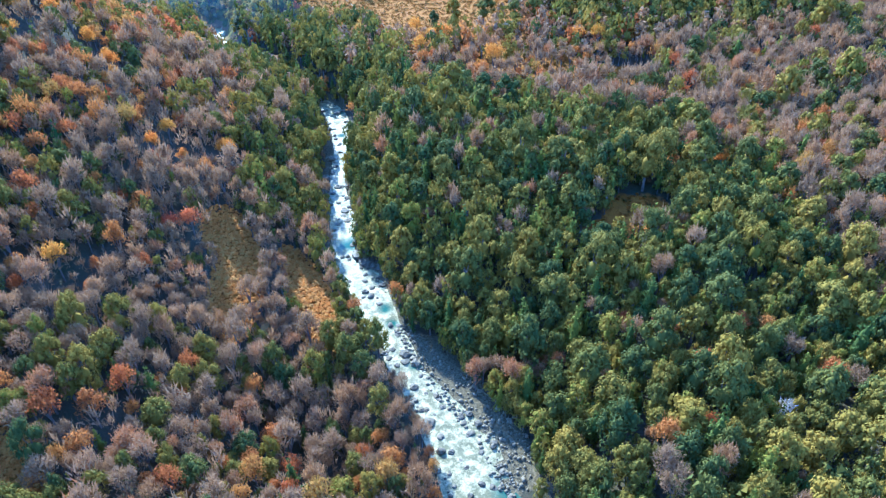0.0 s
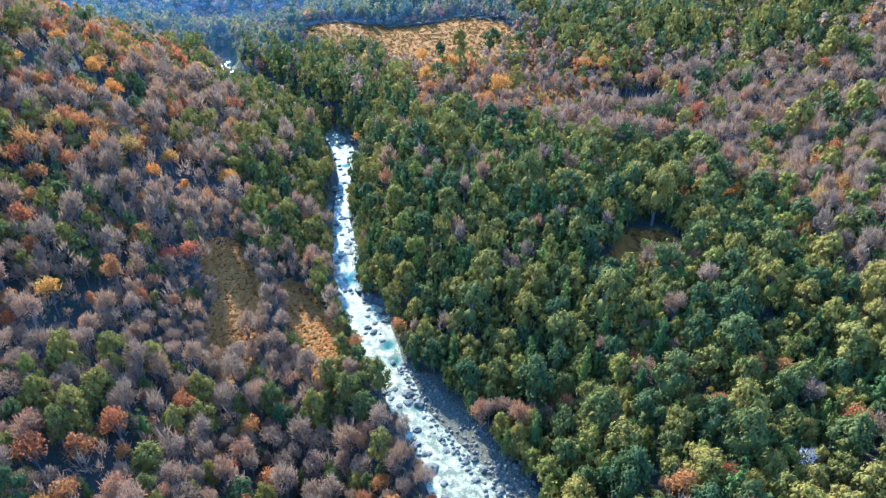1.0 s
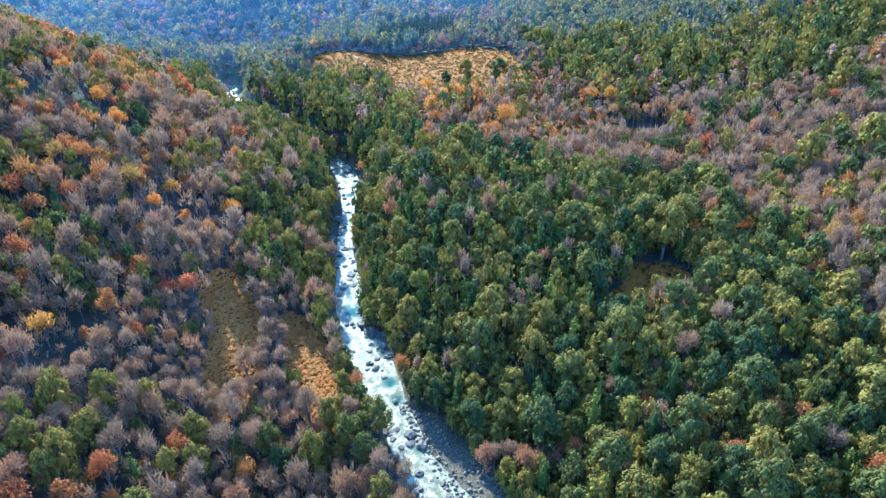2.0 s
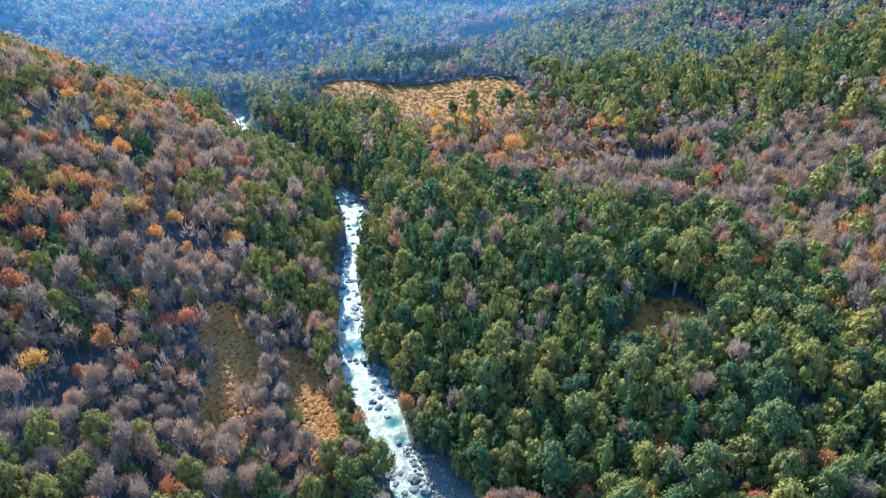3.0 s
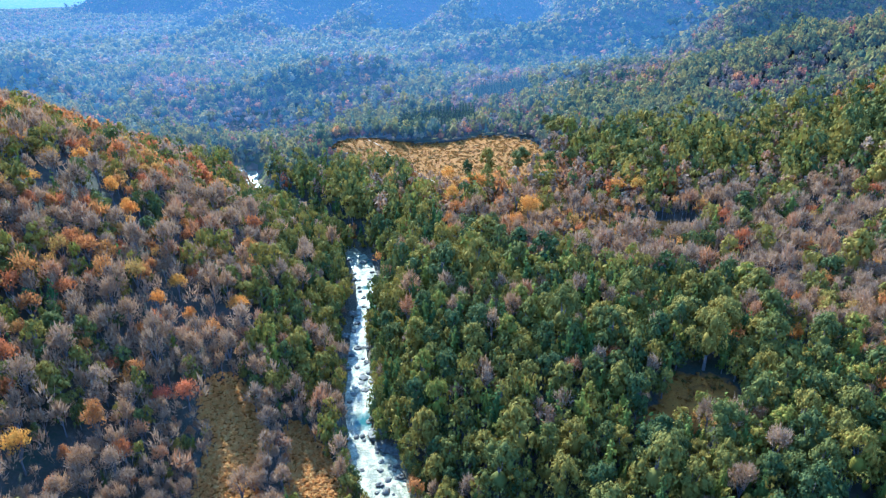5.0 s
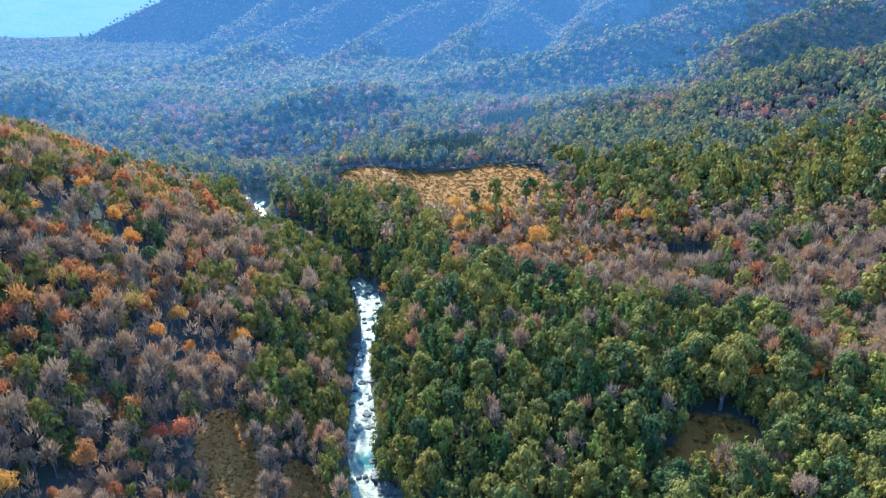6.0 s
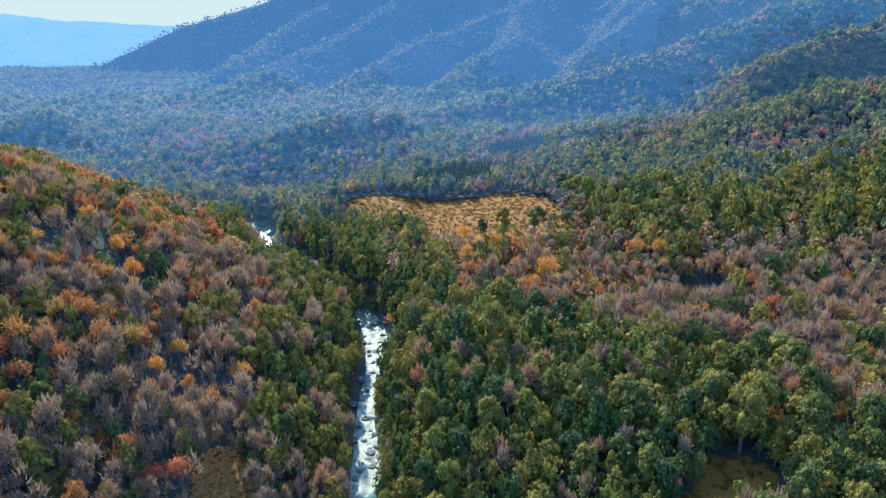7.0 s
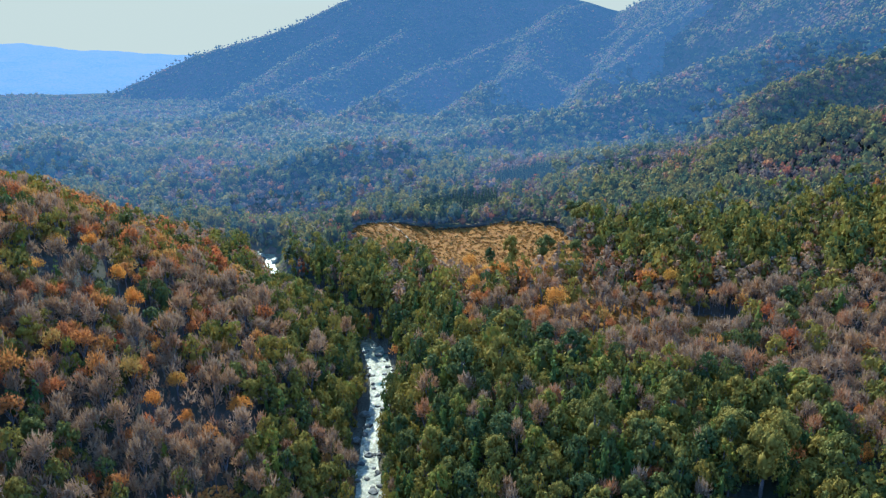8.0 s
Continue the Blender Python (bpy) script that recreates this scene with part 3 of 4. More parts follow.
SHAPES = {"evergreen": (broad_shape, M_EVERGREEN), "conifer": (conifer_shape, M_CONIFER), "bare": (bare_shape, M_BARE), "autumn": (autumn_shape, M_AUTUMN), "crimson": (autumn_shape, M_CRIMSON), "gold": (autumn_shape, M_GOLD)}
DETAIL = {"near": {"evergreen": (1350, 0.058, 2), "conifer": (650, 0.095, 2), "bare": (1050, 0.085, 1), "autumn": (950, 0.078, 1)},
          "huge": {"evergreen": (1400, 0.058, 2), "conifer": (300, 0.13, 1), "bare": (600, 0.11, 1), "autumn": (600, 0.09, 1)},
          "good": {"evergreen": (560, 0.094, 2), "conifer": (260, 0.14, 1), "bare": (430, 0.135, 1), "autumn": (400, 0.115, 1)},
          "mid": {"evergreen": (290, 0.135, 1), "conifer": (150, 0.18, 1), "bare": (260, 0.17, 1), "autumn": (230, 0.145, 1)},
          "half": {"evergreen": (170, 0.170, 1), "conifer": (80, 0.23, 1), "bare": (150, 0.22, 1), "autumn": (125, 0.19, 1)},
          "shrub": {"evergreen": (52, 0.20, 0), "conifer": (30, 0.27, 0), "bare": (48, 0.28, 0), "autumn": (34, 0.27, 0)},
          "far": {"evergreen": (60, 0.23, 1), "conifer": (46, 0.27, 1), "bare": (62, 0.24, 1), "autumn": (58, 0.24, 1)},
          "dist": {"evergreen": (28, 0.27, 0), "conifer": (20, 0.36, 0), "bare": (28, 0.25, 0), "autumn": (28, 0.26, 0)},
          "dot": {"evergreen": (8, 0.40, 0), "conifer": (8, 0.42, 0), "bare": (8, 0.38, 0), "autumn": (8, 0.38, 0)}}
# height of a kind against its crown radius
TALL = {"evergreen": 1.65, "conifer": 1.25, "bare": 1.5, "autumn": 1.4, "crimson": 1.25, "gold": 1.25}

# ---- where the trees stand ----
rng = np.random.RandomState(7)
EVERGREEN_EDGE = np.array([(-60, 420), (-14, 377), (33, 322), (78, 316), (122, 308), (153, 245), (150, 194), (147, 150), (160, 90)], float)


def kinds(x, y):
    """Chances of evergreen, conifer, bare and autumn at a place."""
    d, side, w = along(RIVER, x, y)
    n1, n2 = ripple(x, y, 60, 31), ripple(x, y, 150, 32)
    left = side < 0
    ever = np.where(left, 0.29 + 0.16 * n1 + 0.08 * smooth(150, 110, y), 0.5)
    con = np.where(left, 0.04, 0.0)
    aut = np.where(left, 0.07 + 0.09 * smooth(150, 110, y) + smooth(150, 230, y) * (0.09 + 0.07 * np.clip(n2, -1, 1) + 0.20 * smooth(-100, -170, x)), 0.015)
    bank = left & (d < 45) & (y > 150)
    ever, aut, con = np.where(bank, 0.68, ever), np.where(bank, 0.03, aut), np.where(bank, 0.12, con)
    sparse = (x > -100) & (x < -36) & (y > 165) & (y < 240) & left & (d > 14)
    ever, aut, con = np.where(sparse, 0.12, ever), np.where(sparse, 0.04, aut), np.where(sparse, 0.02, con)
    edge = np.interp(x, EVERGREEN_EDGE[:, 0], EVERGREEN_EDGE[:, 1])
    green = ~left & (y < edge + 8 * n1)
    ever, con = np.where(green, 0.58, ever), np.where(green, 0.33 + 0.1 * n1, con)
    grey = ~left & ~green & (y < 425 + 25 * n1) & (d > 40)
    ever, con, aut = np.where(grey, 0.17 + 0.12 * n1, ever), np.where(grey, 0.06, con), np.where(grey, 0.05, aut)
    gorge = ~left & (d < 48) & (y >= 300) & (y < 640)
    ever, con, aut = np.where(gorge, 0.6, ever), np.where(gorge, 0.33, con), np.where(gorge, 0.01, aut)
    slope = ~left & ~green & ~grey | (left & (y > 560))
    mix = np.clip(0.78 + 0.35 * n2 + 0.2 * n1, 0.12, 0.92)
    ever, con, aut = np.where(slope & ~gorge, mix, ever), np.where(slope & ~gorge, 0.05, con), np.where(slope & ~gorge, 0.04, aut)
    patch = ripple(x, y, 210, 33) + 0.6 * n1
    back = y > 560
    ever, con, aut = np.where(back, np.clip(0.62 + 0.75 * patch, 0.06, 0.96), ever), np.where(back, 0.04, con), np.where(back, np.clip(0.07 - 0.12 * patch + 0.08 * smooth(-0.05, -0.4, x / np.maximum(y, 1)), 0.01, 0.3), aut)
    ever = np.clip(ever, 0.02, 0.95)
    aut = np.clip(aut, 0.005, 0.4)
    return ever, con, aut


def lattice(cell, y0, y1, half):
    """Places on a loosely jittered lattice between two distances."""
    ny, nx = int((y1 - y0) / cell), int(2 * half * y1 / cell)
    gx, gy = np.meshgrid(np.arange(nx) - nx / 2, np.arange(ny))
    x = (gx + 0.5 * (gy % 2) + 0.85 * (rng.rand(*gx.shape) - 0.5)).ravel() * cell
    y = y0 + (gy + 0.85 * (rng.rand(*gx.shape) - 0.5)).ravel() * cell
    keep = np.abs(x) < np.minimum(half * np.maximum(y, 50) + 45, 0.6 * np.maximum(y, 50) + 88 + 0.22 * np.maximum(y - 450, 0))
    return x[keep], y[keep]


def wooded(x, y):
    """The places where a tree may grow, with its kind, its side of the river and its distance from the water."""
    d, side, w = along(RIVER, x, y)
    half_width = np.interp(w, np.arange(len(RIVER)), RIVER_HALF)
    bar = (side > 0) & (np.abs(y - 140) < 36)
    edge = np.where(bar, 8.5, np.where((y > 500) & (y < 585), np.where(side < 0, 12, 5), np.where((side < 0) & (y > 275) & (y < 400), 4.2, 1.3)))
    keep = (d > half_width + edge) & (openness(x, y) < 0.35 + 0.3 * rng.rand(len(x))) & (rng.rand(len(x)) > 0.5 * parkland(x, y))
    x, y, close, side = x[keep], y[keep], (d - half_width)[keep], side[keep]
    ever, con, aut = kinds(x, y)
    open_wood = parkland(x, y) > 0.3
    ever, con, aut = np.where(open_wood, 0.22, ever), np.where(open_wood, 0.02, con), np.where(open_wood, 0.22, aut)
    r = rng.rand(len(x))
    kind = np.where(r < ever, 0, np.where(r < ever + con, 1, np.where(r < ever + con + aut, 3, 2)))
    clear = np.ones(len(x), bool)
    for cx, cy, a, b in PLANTATIONS:
        clear &= (np.abs(x - cx) > a) | (np.abs(y - cy) > b)
    return x[clear], y[clear], kind[clear], side[clear], close[clear]


def stand(cell, y0, y1, half):
    """Trees of about one size: x, y, kind, radius."""
    x, y, kind, side, close = wooded(*lattice(cell, y0, y1, half))
    rad = cell * 0.66 * np.exp(np.clip(0.3 * rng.normal(size=len(x)), -0.6, 0.5)) * np.where(kind == 1, 0.66, np.where((kind == 0) & (side > 0), 1.22, 0.95)) * (0.7 + 0.3 * smooth(2, 12, close))
    rad = rad * (1 - 0.5 * np.exp(-((x + 76) / 34) ** 2 - ((y - 527) / 27) ** 2))
    return x, y, kind, rad


def grove(y0, y1, half, scale):
    """Trees of all sizes, the large ones first and the small ones in the gaps: x, y, kind, radius."""
    x, y, kind, side, close = wooded(*lattice(2.5 * scale, y0, y1, half))
    u = rng.rand(len(x))
    size = np.where(u < 0.02, 5.6 + 1.8 * rng.rand(len(x)), np.where(u < 0.20, 3.7 + 1.6 * rng.rand(len(x)), 1.7 + 1.9 * rng.rand(len(x))))
    size = np.where(side < 0, np.minimum(0.92 * size, 4.6), np.where(kind > 1, np.minimum(size, 4.2), size))
    rad = scale * size * np.where(kind == 1, 0.68, np.where(kind == 0, 1.0, 1.08)) * (0.72 + 0.28 * smooth(2, 12, close))
    low = np.maximum(0.65 * np.exp(-((x + 87) / 13) ** 2 - ((y - 206) / 30) ** 2), 0.4 * np.exp(-((x + 57) / 9) ** 2 - ((y - 212) / 26) ** 2))
    low = np.maximum(low, 0.45 * np.exp(-((x - 112) / 34) ** 2 - ((y - 378) / 17) ** 2))
    rad = np.maximum(rad * (1 - low), 1.2)
    order = np.argsort(-rad * np.where(kind == 1, 1.15, 1) * (0.7 + 0.6 * rng.rand(len(x))))
    cells, taken = collections.defaultdict(list), []
    for k in order:
        px, py, pr = float(x[k]), float(y[k]), float(rad[k])
        i, j = int(px // 9), int(py // 9)
        if all((px - a) ** 2 + (py - b) ** 2 > (0.60 * (pr + c)) ** 2 for m in (i - 1, i, i + 1) for n in (j - 1, j, j + 1) for a, b, c in cells[m, n]):
            cells[i, j].append((px, py, pr))
            taken.append(k)
    return x[taken], y[taken], kind[taken], rad[taken]


NAMES = ["evergreen", "conifer", "bare", "autumn", "crimson", "gold"]
# trees that stand out, by kind: x, y, crown radius
MARKED = {
    3: [(-176, 281, 4.5), (-182, 276, 3.5), (-144, 215, 4), (-126, 158, 3), (-38, 72, 4), (-91, 118, 4.5), (-63, 83, 4), (-76, 147, 4), (69, 160, 2.4), (155, 236, 3), (-10, 400, 3.5), (-110, 191, 4.5), (-40, 67, 3.5)],
    4: [(-93, 217, 4.5), (-99, 212, 3), (80, 152, 4.0), (87, 136, 2.4)],
    5: [(-188, 345, 4), (-164, 323, 3.5), (-150, 311, 3.5), (-116, 273, 3.5), (-117, 256, 3), (-106, 258, 3), (-92, 274, 4), (-121, 172, 3.5), (137, 250, 3), (47, 379, 6), (39, 376, 4), (18, 433, 5.8), (11, 437, 4.5), (106, 413, 4.6), (118, 407, 4.2),
        (3, 413, 4.6), (-1, 449, 5), (-192, 326, 3.5), (-186, 300, 4), (-154, 316, 3)],
    0: [(35, 185, 5.5), (63, 155, 5), (51, 146, 4.5), (44, 165, 4.5), (114, 118, 6), (113, 103, 6), (101, 99, 5.5), (53, 111, 6), (102, 170, 6), (121, 180, 5.5), (10, 249, 6), (107, 251, 6.5),
        (130, 198, 5), (30, 230, 4.5), (142, 239, 5.5), (-4, 223, 5), (19, 208, 4.5), (-17, 165, 4.5), (-22, 153, 5), (-98, 155, 4.5), (-78, 122, 4.5), (49, 466, 7.5), (70, 456, 6), (27, 457, 6), (14, 462, 4), (83, 458, 5.5), (81, 520, 6.5), (90, 502, 6.5), (97, 486, 6), (89, 550, 6.5), (78, 541, 6), (88, 530, 6.5), (134, 432, 7)],
}


def shapes_of(kind, level, count, seed):
    make, mat = SHAPES[kind]
    if level in ("dist", "dot") and kind != "conifer":
        make = clump_shape
    elif level == "far" and kind != "conifer":
        make = broad_shape
    n, size, core = DETAIL[level]["autumn" if kind in ("crimson", "gold") else kind]
    made = [make(np.random.RandomState(seed + k), n, size, core) for k in range(count)]
    if level == "far":
        made = [(crown, stick((0, 0, -0.3), (0, 0, 1.4), 0.08, 0.05, 3)) for crown, trunk in made]
    if level in ("shrub", "dist", "dot"):
        made = [(crown, (np.zeros((0, 3)), np.zeros((0, 3), int))) for crown, trunk in made]
    return made


def woods(name, label, x, y, rad, kind, level, mats=None, sort="stuff", squat=1.0):
    """ONE object for a stretch of trees that nobody could count."""
    shapes = shapes_of(kind, level, 5, 100 + len(name))
    verts, faces, index, tint, n = [], [], [], [], 0
    pick = rng.randint(len(shapes), size=len(x))
    z = land(x, y)
    for k, ((cv, cf), (tv, tf)) in enumerate(shapes):
        v1 = np.concatenate([cv, tv])
        f1 = np.concatenate([cf, tf + len(cv)])
        i1 = np.concatenate([np.zeros(len(cf), int), np.ones(len(tf), int)])
        who = np.flatnonzero(pick == k)
        if not len(who):
            continue
        turn, tall = rng.rand(len(who)) * 6.283, squat * TALL[kind] * (0.8 + 0.45 * rng.rand(len(who))) * np.clip(rad[who] / 4.0, 0.4, 2.0) ** -0.3
        c, s = np.cos(turn)[:, None], np.sin(turn)[:, None]
        r = rad[who][:, None]
        X = (v1[:, 0] * c - v1[:, 1] * s) * r + x[who][:, None]
        Y = (v1[:, 0] * s + v1[:, 1] * c) * r + y[who][:, None]
        Z = v1[:, 2] * r * tall[:, None] + z[who][:, None]
        verts.append(np.stack([X, Y, Z], -1).reshape(-1, 3))
        faces.append((f1[None] + (np.arange(len(who)) * len(v1))[:, None, None]).reshape(-1, 3) + n)
        index.append(np.tile(i1, len(who)))
        tint.append(np.repeat(rng.rand(len(who)), len(f1)))
        n += len(who) * len(v1)
    if not verts:
        return None
    me = mesh_of(name, np.concatenate(verts), np.concatenate(faces), mats or [SHAPES[kind][1], M_BARK], np.concatenate(index), {"tint": ("FACE", np.concatenate(tint))})
    return tagged(new(name, me), label, "woods", kind=sort)


TREE_NAMES = {"evergreen": ("evergreen_tree", "broad-crowned olive green evergreen tree on the valley floor", "evergreen trees near the river"),
              "conifer": ("conifer_tree", "narrow dark green conifer among broadleaf trees", "conifers near the river"),
              "bare": ("bare_tree", "leafless grey-brown deciduous tree in late autumn", "bare trees near the river"),
              "autumn": ("autumn_tree", "deciduous tree with thinning rusty autumn leaves", "autumn trees in the valley"),
              "crimson": ("autumn_tree", "deciduous tree in bright red autumn leaf", "red trees in the valley"),
              "gold": ("autumn_tree", "deciduous tree in golden orange autumn leaf", "golden trees in the valley")}


def single_trees(kind, x, y, rad):
    """Trees of their own: an Empty with trunk and crown, a few shapes copied about."""
    name, label, group = TREE_NAMES[kind]
    first = []
    z = land(x, y)
    for k, ((cv, cf), (tv, tf)) in enumerate(shapes_of(kind, "near", 6, 300)):
        crown = mesh_of("crown", cv, cf, [SHAPES[kind][1]])
        trunk = mesh_of("trunk", tv, tf, [M_BARK])
        first.append((crown, trunk))
    roots = []
    for n in range(len(x)):
        m = Matrix.LocRotScale((x[n], y[n], z[n]), Euler((0, 0, rng.rand() * 6.283)), (rad[n], rad[n], rad[n] * TALL[kind] * (0.8 + 0.45 * rng.rand()) * min(max(rad[n] / 4.0, 0.4), 2.0) ** -0.3))
        if n < len(first):
            root = new(name)
            part("trunk", first[n][1], root)
            part("crown", first[n][0], root)
            tagged(root, label, "tree", group)
            root.matrix_basis = m
            roots.append(root)
        else:
            root = roots[rng.randint(len(roots))]
            copy_thing(root, m @ Matrix.Diagonal((1 / root.scale[0], 1 / root.scale[1], 1 / root.scale[2], 1)))


stands = [stand(6.2, -60, 64, 0.9), grove(62, 300, 0.86, 1.0), grove(300, 400, 0.84, 1.12)]
x, y, kind, rad = (np.concatenate([st[n] for st in stands]) for n in range(4))
for k, rows in MARKED.items():
    for mx, my, mr in rows:
        keep = np.hypot(x - mx, y - my) > (1.3 if k > 3 else 1) * mr + 1.5 + 4 * (k == 5)
        x, y, kind, rad = x[keep], y[keep], kind[keep], rad[keep]
first_marked = len(x)
for k, rows in MARKED.items():
    rows = np.array(rows, float)
    x, y, rad = np.concatenate([x, rows[:, 0]]), np.concatenate([y, rows[:, 1]]), np.concatenate([rad, rows[:, 2] * (1.3 if k > 3 else 1)])
    kind = np.concatenate([kind, np.full(len(rows), k)])
near = (y > 78) & (y < 185) | (np.arange(len(x)) >= first_marked)
for k, name in enumerate(NAMES):
    mine = np.flatnonzero(near & (kind == k) & (np.abs(x) < 0.9 * y + 20))
    if not len(mine):
        continue
    mine = mine[np.argsort(np.hypot(0.5 * x[mine], y[mine]) - 400 * (mine >= first_marked))][:300]
    single_trees(name, x[mine], y[mine], rad[mine])
    rest = np.ones(len(x), bool)
    rest[mine] = False
    sel = rest & (kind == k)
    size = rad / np.where(y < 200, 1.0, np.where(y < 290, 1.6, 2.3))
    level_of = np.where(y < 62, 1, np.digitize(size, (1.7, 2.6, 4.2)))
    for step, level in enumerate(("half", "mid", "good", "huge")):
        part_sel = sel & (level_of == step)
        if part_sel.any():
            woods(name + "_woods", TREE_NAMES[name][1].split(" on ")[0] + " wood on the near slopes", x[part_sel], y[part_sel], rad[part_sel], name, level)
x, y, kind, rad = stand(5.6, 75, 300, 0.8)
left_bank = along(RIVER, x, y)[1] < 0
woods("undergrowth", "dark green shrubs and saplings under the trees", x[~left_bank], y[~left_bank], 0.5 * rad[~left_bank], "evergreen", "shrub")
woods("undergrowth", "brown leafless shrubs and saplings under the trees", x[left_bank], y[left_bank], 0.55 * rad[left_bank], "bare", "shrub")
x, y, kind, rad = stand(4.9, 400, 560, 0.78)
keep = rng.rand(len(x)) > smooth(480, 560, y)
x, y, kind, rad = x[keep], y[keep], kind[keep], rad[keep]
for k, name in enumerate(NAMES[:4]):
    sel = kind == k
    woods(name + "_woods", TREE_NAMES[name][1].split(" on ")[0] + " wood across the valley", x[sel], y[sel], rad[sel], name, "far")
# tall trees close along the near bank of the gorge
at = np.linspace(0, 1, 46)
gx, gy = np.interp(at, np.linspace(0, 1, 5), (-66, -84, -104, -126, -141)), np.interp(at, np.linspace(0, 1, 5), (402, 424, 444, 466, 486))
gx, gy = gx + 2.5 * rng.normal(size=46), gy + 2.0 * rng.normal(size=46)
woods("evergreen_woods", "dark green trees crowding the banks of the gorge", gx[::2], gy[::2], 4.2 + 1.2 * rng.rand(23), "evergreen", "half")
woods("conifer_woods", "narrow dark conifers crowding the banks of the gorge", gx[1::2], gy[1::2], 2.8 + 0.9 * rng.rand(23), "conifer", "half")
# dark pine green, plus blue haze emitted by the needles for their distance
M_PINE = [foliage("hazed_pine_needles", dim(CONIFER, 0.45), 0.12, air) for air in HAZE_GLOW[:3]]
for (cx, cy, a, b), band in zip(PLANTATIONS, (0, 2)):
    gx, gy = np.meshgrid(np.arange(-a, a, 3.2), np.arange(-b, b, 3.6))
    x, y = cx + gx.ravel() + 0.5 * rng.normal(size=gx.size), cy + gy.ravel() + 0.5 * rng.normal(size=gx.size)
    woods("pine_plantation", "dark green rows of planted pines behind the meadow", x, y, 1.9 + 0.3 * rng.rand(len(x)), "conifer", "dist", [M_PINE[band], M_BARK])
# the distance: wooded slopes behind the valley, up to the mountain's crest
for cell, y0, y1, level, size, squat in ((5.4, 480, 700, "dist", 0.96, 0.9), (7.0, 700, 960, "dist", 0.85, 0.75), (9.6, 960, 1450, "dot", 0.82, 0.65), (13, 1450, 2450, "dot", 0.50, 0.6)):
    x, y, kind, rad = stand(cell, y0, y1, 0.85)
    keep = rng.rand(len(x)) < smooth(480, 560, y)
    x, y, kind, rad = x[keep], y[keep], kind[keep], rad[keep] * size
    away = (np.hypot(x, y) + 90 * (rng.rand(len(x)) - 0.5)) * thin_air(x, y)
    # farther bands get leaves that emit more blue haze
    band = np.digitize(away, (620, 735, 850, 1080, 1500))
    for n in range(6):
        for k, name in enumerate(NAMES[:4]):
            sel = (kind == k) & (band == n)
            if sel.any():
                woods("backdrop", "blue-green woods on the distant slopes, the haze added as glow", x[sel], y[sel], rad[sel], name, level, [FAR[n][name], M_BARK], "structure", squat)


# ---- stones in and beside the river ----
def stone_mesh(name, seed, rings=2):
    rnd = np.random.RandomState(seed)
    bm = bmesh.new()
    bmesh.ops.create_icosphere(bm, subdivisions=rings, radius=1)
    squash = Vector((1, 0.75 + 0.3 * rnd.rand(), 0.5 + 0.25 * rnd.rand()))
    off = Vector(rnd.rand(3) * 40)
    for v in bm.verts:
        n = noise.noise(v.co * 1.1 + off) * 0.45 + noise.noise(v.co * 2.7 + off) * 0.2 + (abs(noise.noise(v.co * 5.5 + off)) * 0.16 if rings > 2 else 0)
        v.co = Vector(a * b for a, b in zip(v.co * (1 + n), squash))
    me = bpy.data.meshes.new(name)
    bm.to_mesh(me)
    bm.free()
    me.materials.append(M_ROCK)
    return me


STONES = [stone_mesh("boulder", 50 + k) for k in range(8)]
# boulders that stand out: x, y, size
BOULDERS = [(0.5, 134.5, 2.1), (-7.5, 166, 2.4), (-3.5, 161.5, 2.4), (3.2, 146, 1.4), (16.5, 122.5, 1.3), (19, 110, 1.4), (12, 107.5, 1.3), (10, 120, 1.0), (4, 129, 1.1), (22.5, 115, 1.2), (24, 106.5, 1.3),
            (-24.7, 210, 1.5), (-21.4, 205.5, 1.5), (-23.8, 203, 1.6), (-21.8, 200, 1.7), (-24.8, 199.5, 1.2), (-18.2, 195, 1.5), (-43.5, 290, 2.1), (-45.6, 283.4, 1.7), (-37.8, 266, 2.0), (-36.1, 257.4, 1.7),
            (-41.8, 274, 1.6), (-38.5, 262.4, 1.5), (-33.7, 263, 1.7), (-47.7, 304.7, 1.8), (-46.8, 312.5, 1.9), (-53, 384.8, 2.2), (-46.1, 371.7, 1.8), (-38.5, 268.5, 1.4), (-35.8, 269.3, 1.5), (-45.5, 330, 1.6), (-47, 340, 1.7)]


def boulder(x, y, size, sink=0.2):
    ob = new("boulder", STONES[rng.randint(len(STONES))])
    base = max(float(land(np.array([x]), np.array([y]))[0]), river_level(y) - 0.5)
    ob.matrix_basis = Matrix.LocRotScale((x, y, base + size * sink), Euler((0, 0, rng.rand() * 6.283)), (size, size, size))
    return tagged(ob, "grey rounded river boulder, partly wet", "boulder", "boulders in the river")


for bx, by, bs in BOULDERS:
    boulder(bx, by, bs)
k = np.arange(len(RIVER))
for n in range(270):
    at = 1.5 + 22.0 * rng.rand()
    cx, cy, half = np.interp(at, k, RIVER[:, 0]), np.interp(at, k, RIVER[:, 1]), np.interp(at, k, RIVER_HALF)
    off = (rng.rand() ** 0.5) * (half + 1.0) * rng.choice([-1, 1])
    boulder(cx + off, cy + 3 * (rng.rand() - 0.5), 0.45 + 1.15 * rng.rand() ** 2, 0.32)


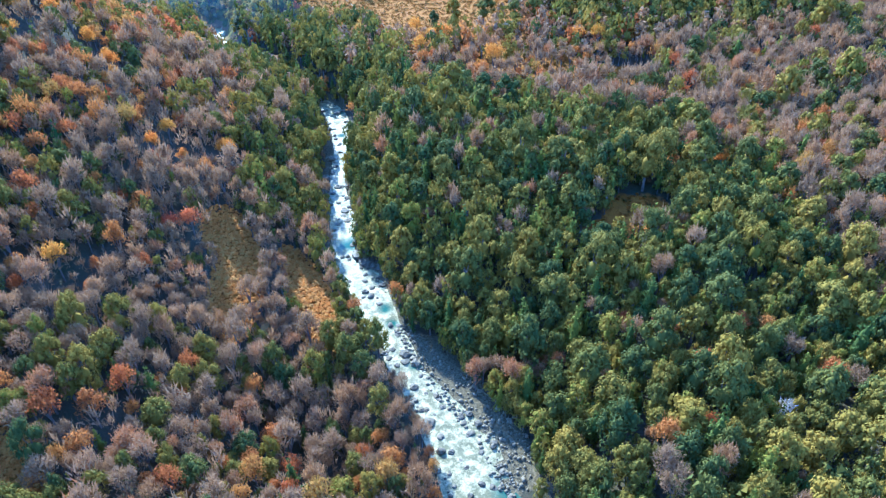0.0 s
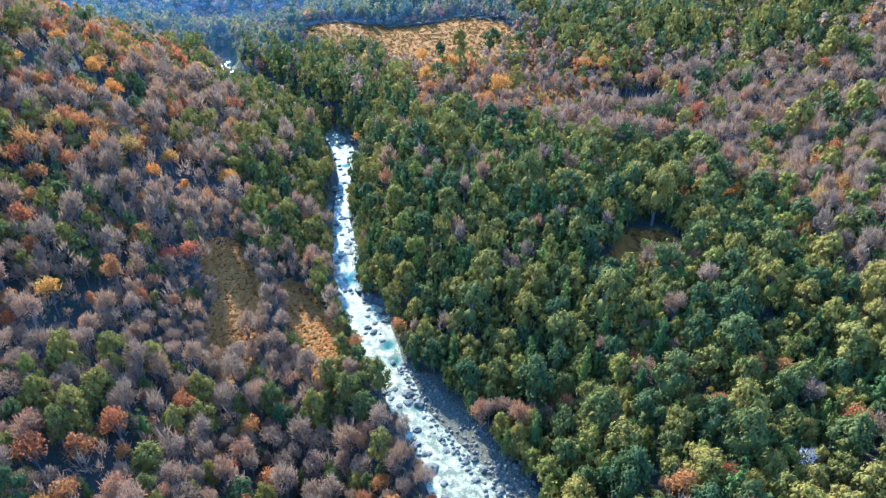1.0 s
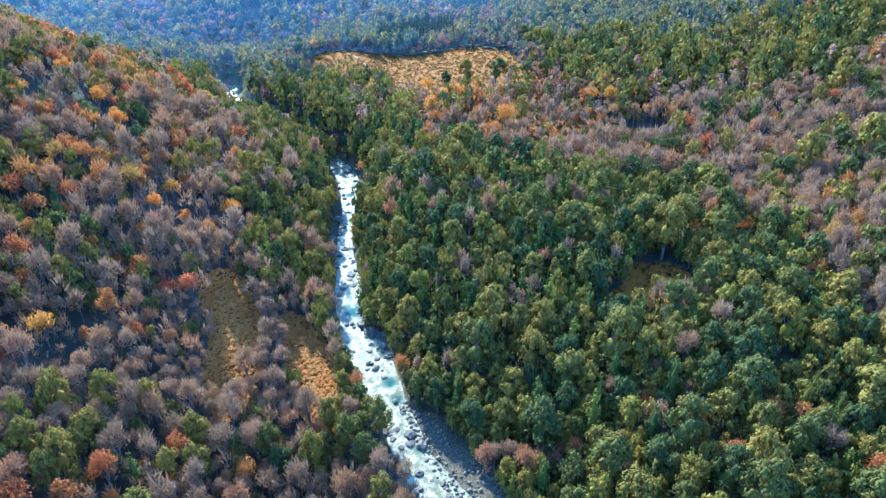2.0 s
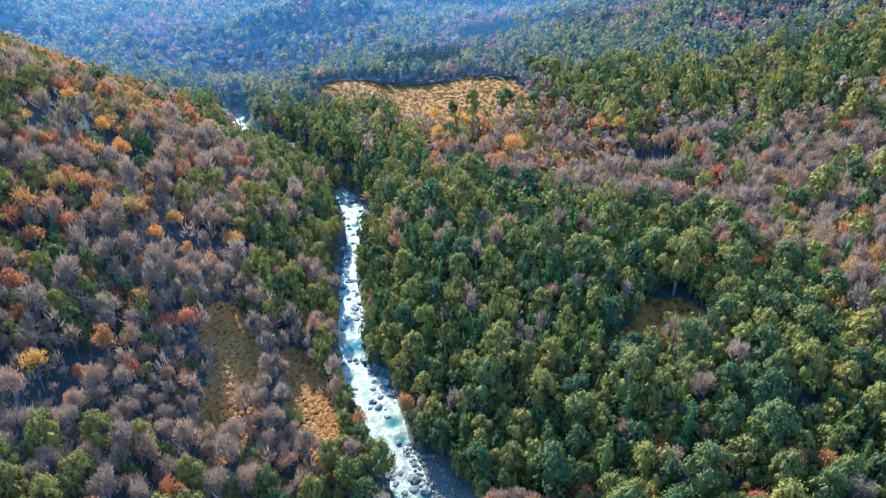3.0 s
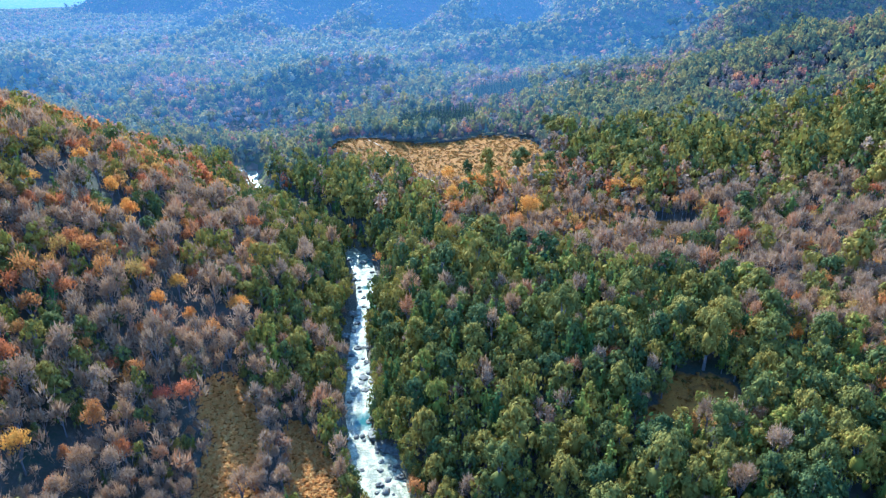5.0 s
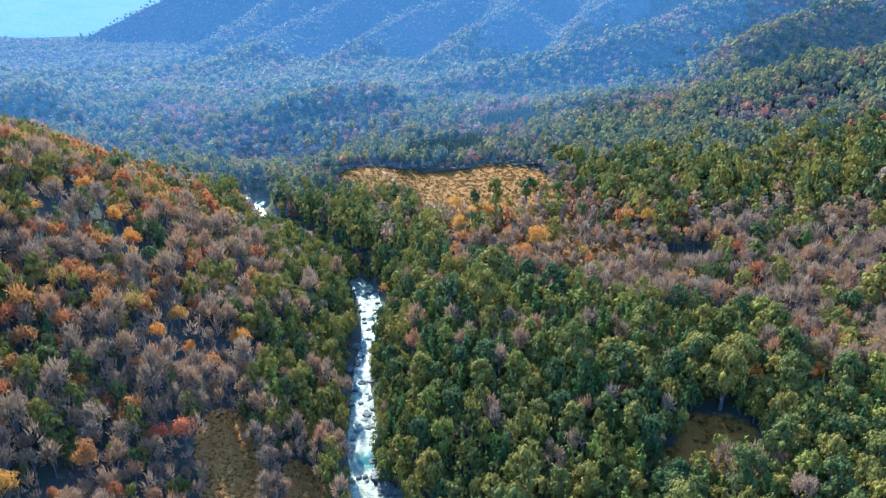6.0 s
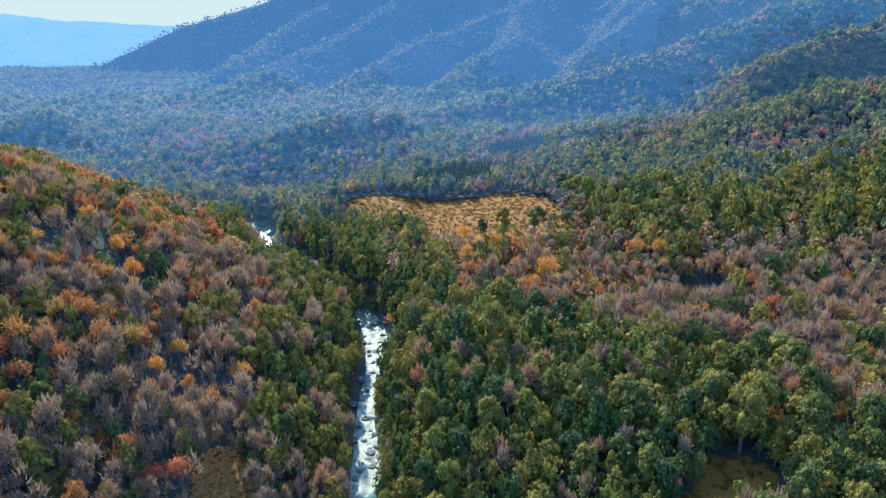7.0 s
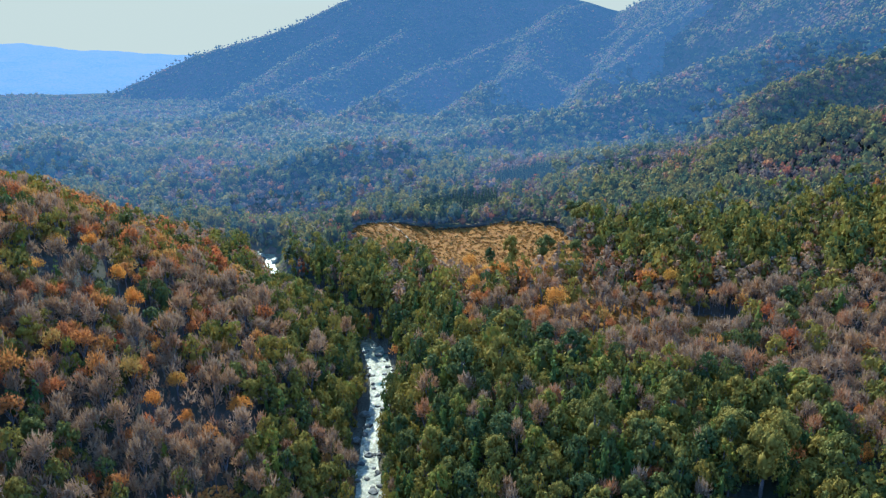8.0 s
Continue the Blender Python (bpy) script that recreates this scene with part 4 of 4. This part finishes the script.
CLIFF = stone_mesh("rock_outcrop", 77, 4)
for cx, cy, cs in ((-27.5, 229.5, 4.0), (-24, 223, 4.2), (-19.5, 219.5, 3.6), (-27.5, 228, 3.4), (-40.5, 327, 3.2), (-39.5, 338, 3.4), (-50.5, 322, 2.6), (-51, 300, 2.4)):
    ob = new("rock_outcrop", CLIFF)
    ob.matrix_basis = Matrix.LocRotScale((cx, cy, river_level(cy) + 0.5), Euler((0, 0, cx)), (cs * 0.9, cs * 0.8, cs * 0.6))
    tagged(ob, "dark wet bedrock outcrop on the river bank", "rock", "outcrops on the banks")


def gravel_bar():
    """Loose stones of the bar on the bend, too many to count."""
    v1, f1 = blob(np.random.RandomState(3), 1)
    n = 1900
    y = 108 + 74 * rng.rand(n)
    line_x, half = np.interp(y, RIVER[:22, 1], RIVER[:22, 0]), np.interp(y, RIVER[:22, 1], RIVER_HALF[:22])
    x = line_x + half * 0.5 + (half * 0.7 + 12 * np.exp(-((y - 142) / 26) ** 2) + 2) * rng.rand(n)
    size = 0.13 + 0.72 * rng.rand(n) ** 5
    z = np.maximum(land(x, y), river_level(y) - 0.15) + size * 0.2
    V = v1[None] * (size[:, None, None] * (0.7 + 0.6 * rng.rand(n, 1, 3))) + np.stack([x, y, z], -1)[:, None]
    me = mesh_of("gravel_bar", V.reshape(-1, 3), (f1[None] + (np.arange(n) * len(v1))[:, None, None]).reshape(-1, 3), [M_ROCK])
    return tagged(new("gravel_bar", me), "grey and tan river cobbles on the bend", "cobbles", kind="stuff")


gravel_bar()

# ---- dry grass and low scrub on the open ground ----
M_TUFT = foliage("dry_grass", [(0.0, (0.075, 0.065, 0.015)), (0.3, (0.19, 0.088, 0.014)), (0.7, (0.27, 0.13, 0.018)), (1.0, (0.16, 0.062, 0.014))], 0.35)
M_BRACKEN = foliage("bracken", [(0.0, (0.44, 0.19, 0.035)), (0.5, (0.54, 0.26, 0.05)), (1.0, (0.46, 0.27, 0.065))], 0.45)


def tufts(name, label, x, y, size, mat=M_TUFT):
    rnd = np.random.RandomState(9)
    c = np.array([(0, 0, 0.2), (0.5, 0.2, 0.1), (-0.3, 0.4, 0.15), (-0.1, -0.5, 0.1)])
    v1, f1 = leaves(rnd, c, np.array([0.5, 0.4, 0.4, 0.4]), 14, 0.42)
    n = len(x)
    turn = rng.rand(n) * 6.283
    cs, sn = np.cos(turn)[:, None], np.sin(turn)[:, None]
    X = (v1[:, 0] * cs - v1[:, 1] * sn) * size[:, None] + x[:, None]
    Y = (v1[:, 0] * sn + v1[:, 1] * cs) * size[:, None] + y[:, None]
    Z = (0.3 + v1[:, 2] * 0.8) * size[:, None] + land(x, y)[:, None] + 0.1
    me = mesh_of(name, np.stack([X, Y, Z], -1).reshape(-1, 3), (f1[None] + (np.arange(n) * len(v1))[:, None, None]).reshape(-1, 3), [mat], None, {"tint": ("FACE", np.repeat(rng.rand(n), len(f1)))})
    return tagged(new(name, me), label, "grass", kind="stuff")


gx, gy = rng.rand(60000) * 330 - 130, 200 + rng.rand(60000) * 450
keep = ((gy > 260) | (gx > 0)) & (np.maximum(openness(gx, gy), parkland(gx, gy) * 0.7) > 0.5) & (ripple(gx, gy, 14, 41) + 0.6 * rng.normal(size=len(gx)) > -0.1)
gx, gy = gx[keep][:10000], gy[keep][:10000]
tufts("dry_grass", "tan dry grass tufts and low brown scrub", gx, gy, 0.4 + 1.0 * rng.rand(len(gx)) ** 2)


gx, gy = -120 + 98 * rng.rand(70000), 80 + 168 * rng.rand(70000)
keep = (openness(gx, gy) > 0.3) & (along(RIVER, gx, gy)[0] > 9)
gx, gy = gx[keep][:7000], gy[keep][:7000]
tufts("bracken", "rust-brown withered bracken and grass in the clearings", gx, gy, 0.5 + 0.7 * rng.rand(len(gx)) ** 2, M_BRACKEN)


def field_path():
    line = np.array([(-80, 605), (-66, 580), (-50, 550), (-36, 525), (-24, 498), (-10, 470)], float)
    t = np.linspace(0, 5, 60)
    x, y = np.interp(t, np.arange(6), line[:, 0]), np.interp(t, np.arange(6), line[:, 1])
    X = np.stack([x - 0.6, x + 0.6], 1) + 0.8 * ripple(x, y, 20, 51)[:, None]
    Y = np.stack([y, y], 1)
    a = np.arange(59) * 2
    me = mesh_of("path", np.stack([X, Y, land(X, Y) + 0.2], -1).reshape(-1, 3), np.stack([a, a + 1, a + 3, a + 2], 1), [M_PATH])
    return tagged(new("path", me), "pale trodden earth track across the meadow", "path", kind="structure")


def path_material():
    m, n, l, b = material("trodden_earth")
    t = noise_tex(n, l, 1.5)
    r = ramp(n, [(0.3, (0.20, 0.13, 0.05)), (0.7, (0.30, 0.20, 0.085))])
    l.new(t.outputs["Fac"], r.inputs["Fac"])
    l.new(r.outputs["Color"], b.inputs["Base Color"])
    b.inputs["Roughness"].default_value = 0.95
    return m


M_PATH = path_material()
field_path()

# ---- two dead trees with bleached branches ----
M_DEAD = foliage("bleached_wood", [(0.0, (0.30, 0.26, 0.20)), (1.0, (0.38, 0.33, 0.26))], 0.05)
for n, (dx, dy, dr) in enumerate(((102, 115, 3.6), (79, 98, 3.2))):
    (cv, cf), (tv, tf) = bare_shape(np.random.RandomState(800 + n), 260, 0.11, 1)
    root = new("dead_tree")
    part("trunk", mesh_of("trunk", tv, tf, [M_DEAD]), root)
    part("branchwork", mesh_of("branchwork", cv, cf, [M_DEAD]), root)
    root.matrix_basis = Matrix.LocRotScale((dx, dy, float(land(np.array([dx]), np.array([dy]))[0])), Euler((0, 0, n)), (dr, dr, dr * 1.5))
    tagged(root, "dead leafless tree with bleached white branches", "tree", "dead trees")
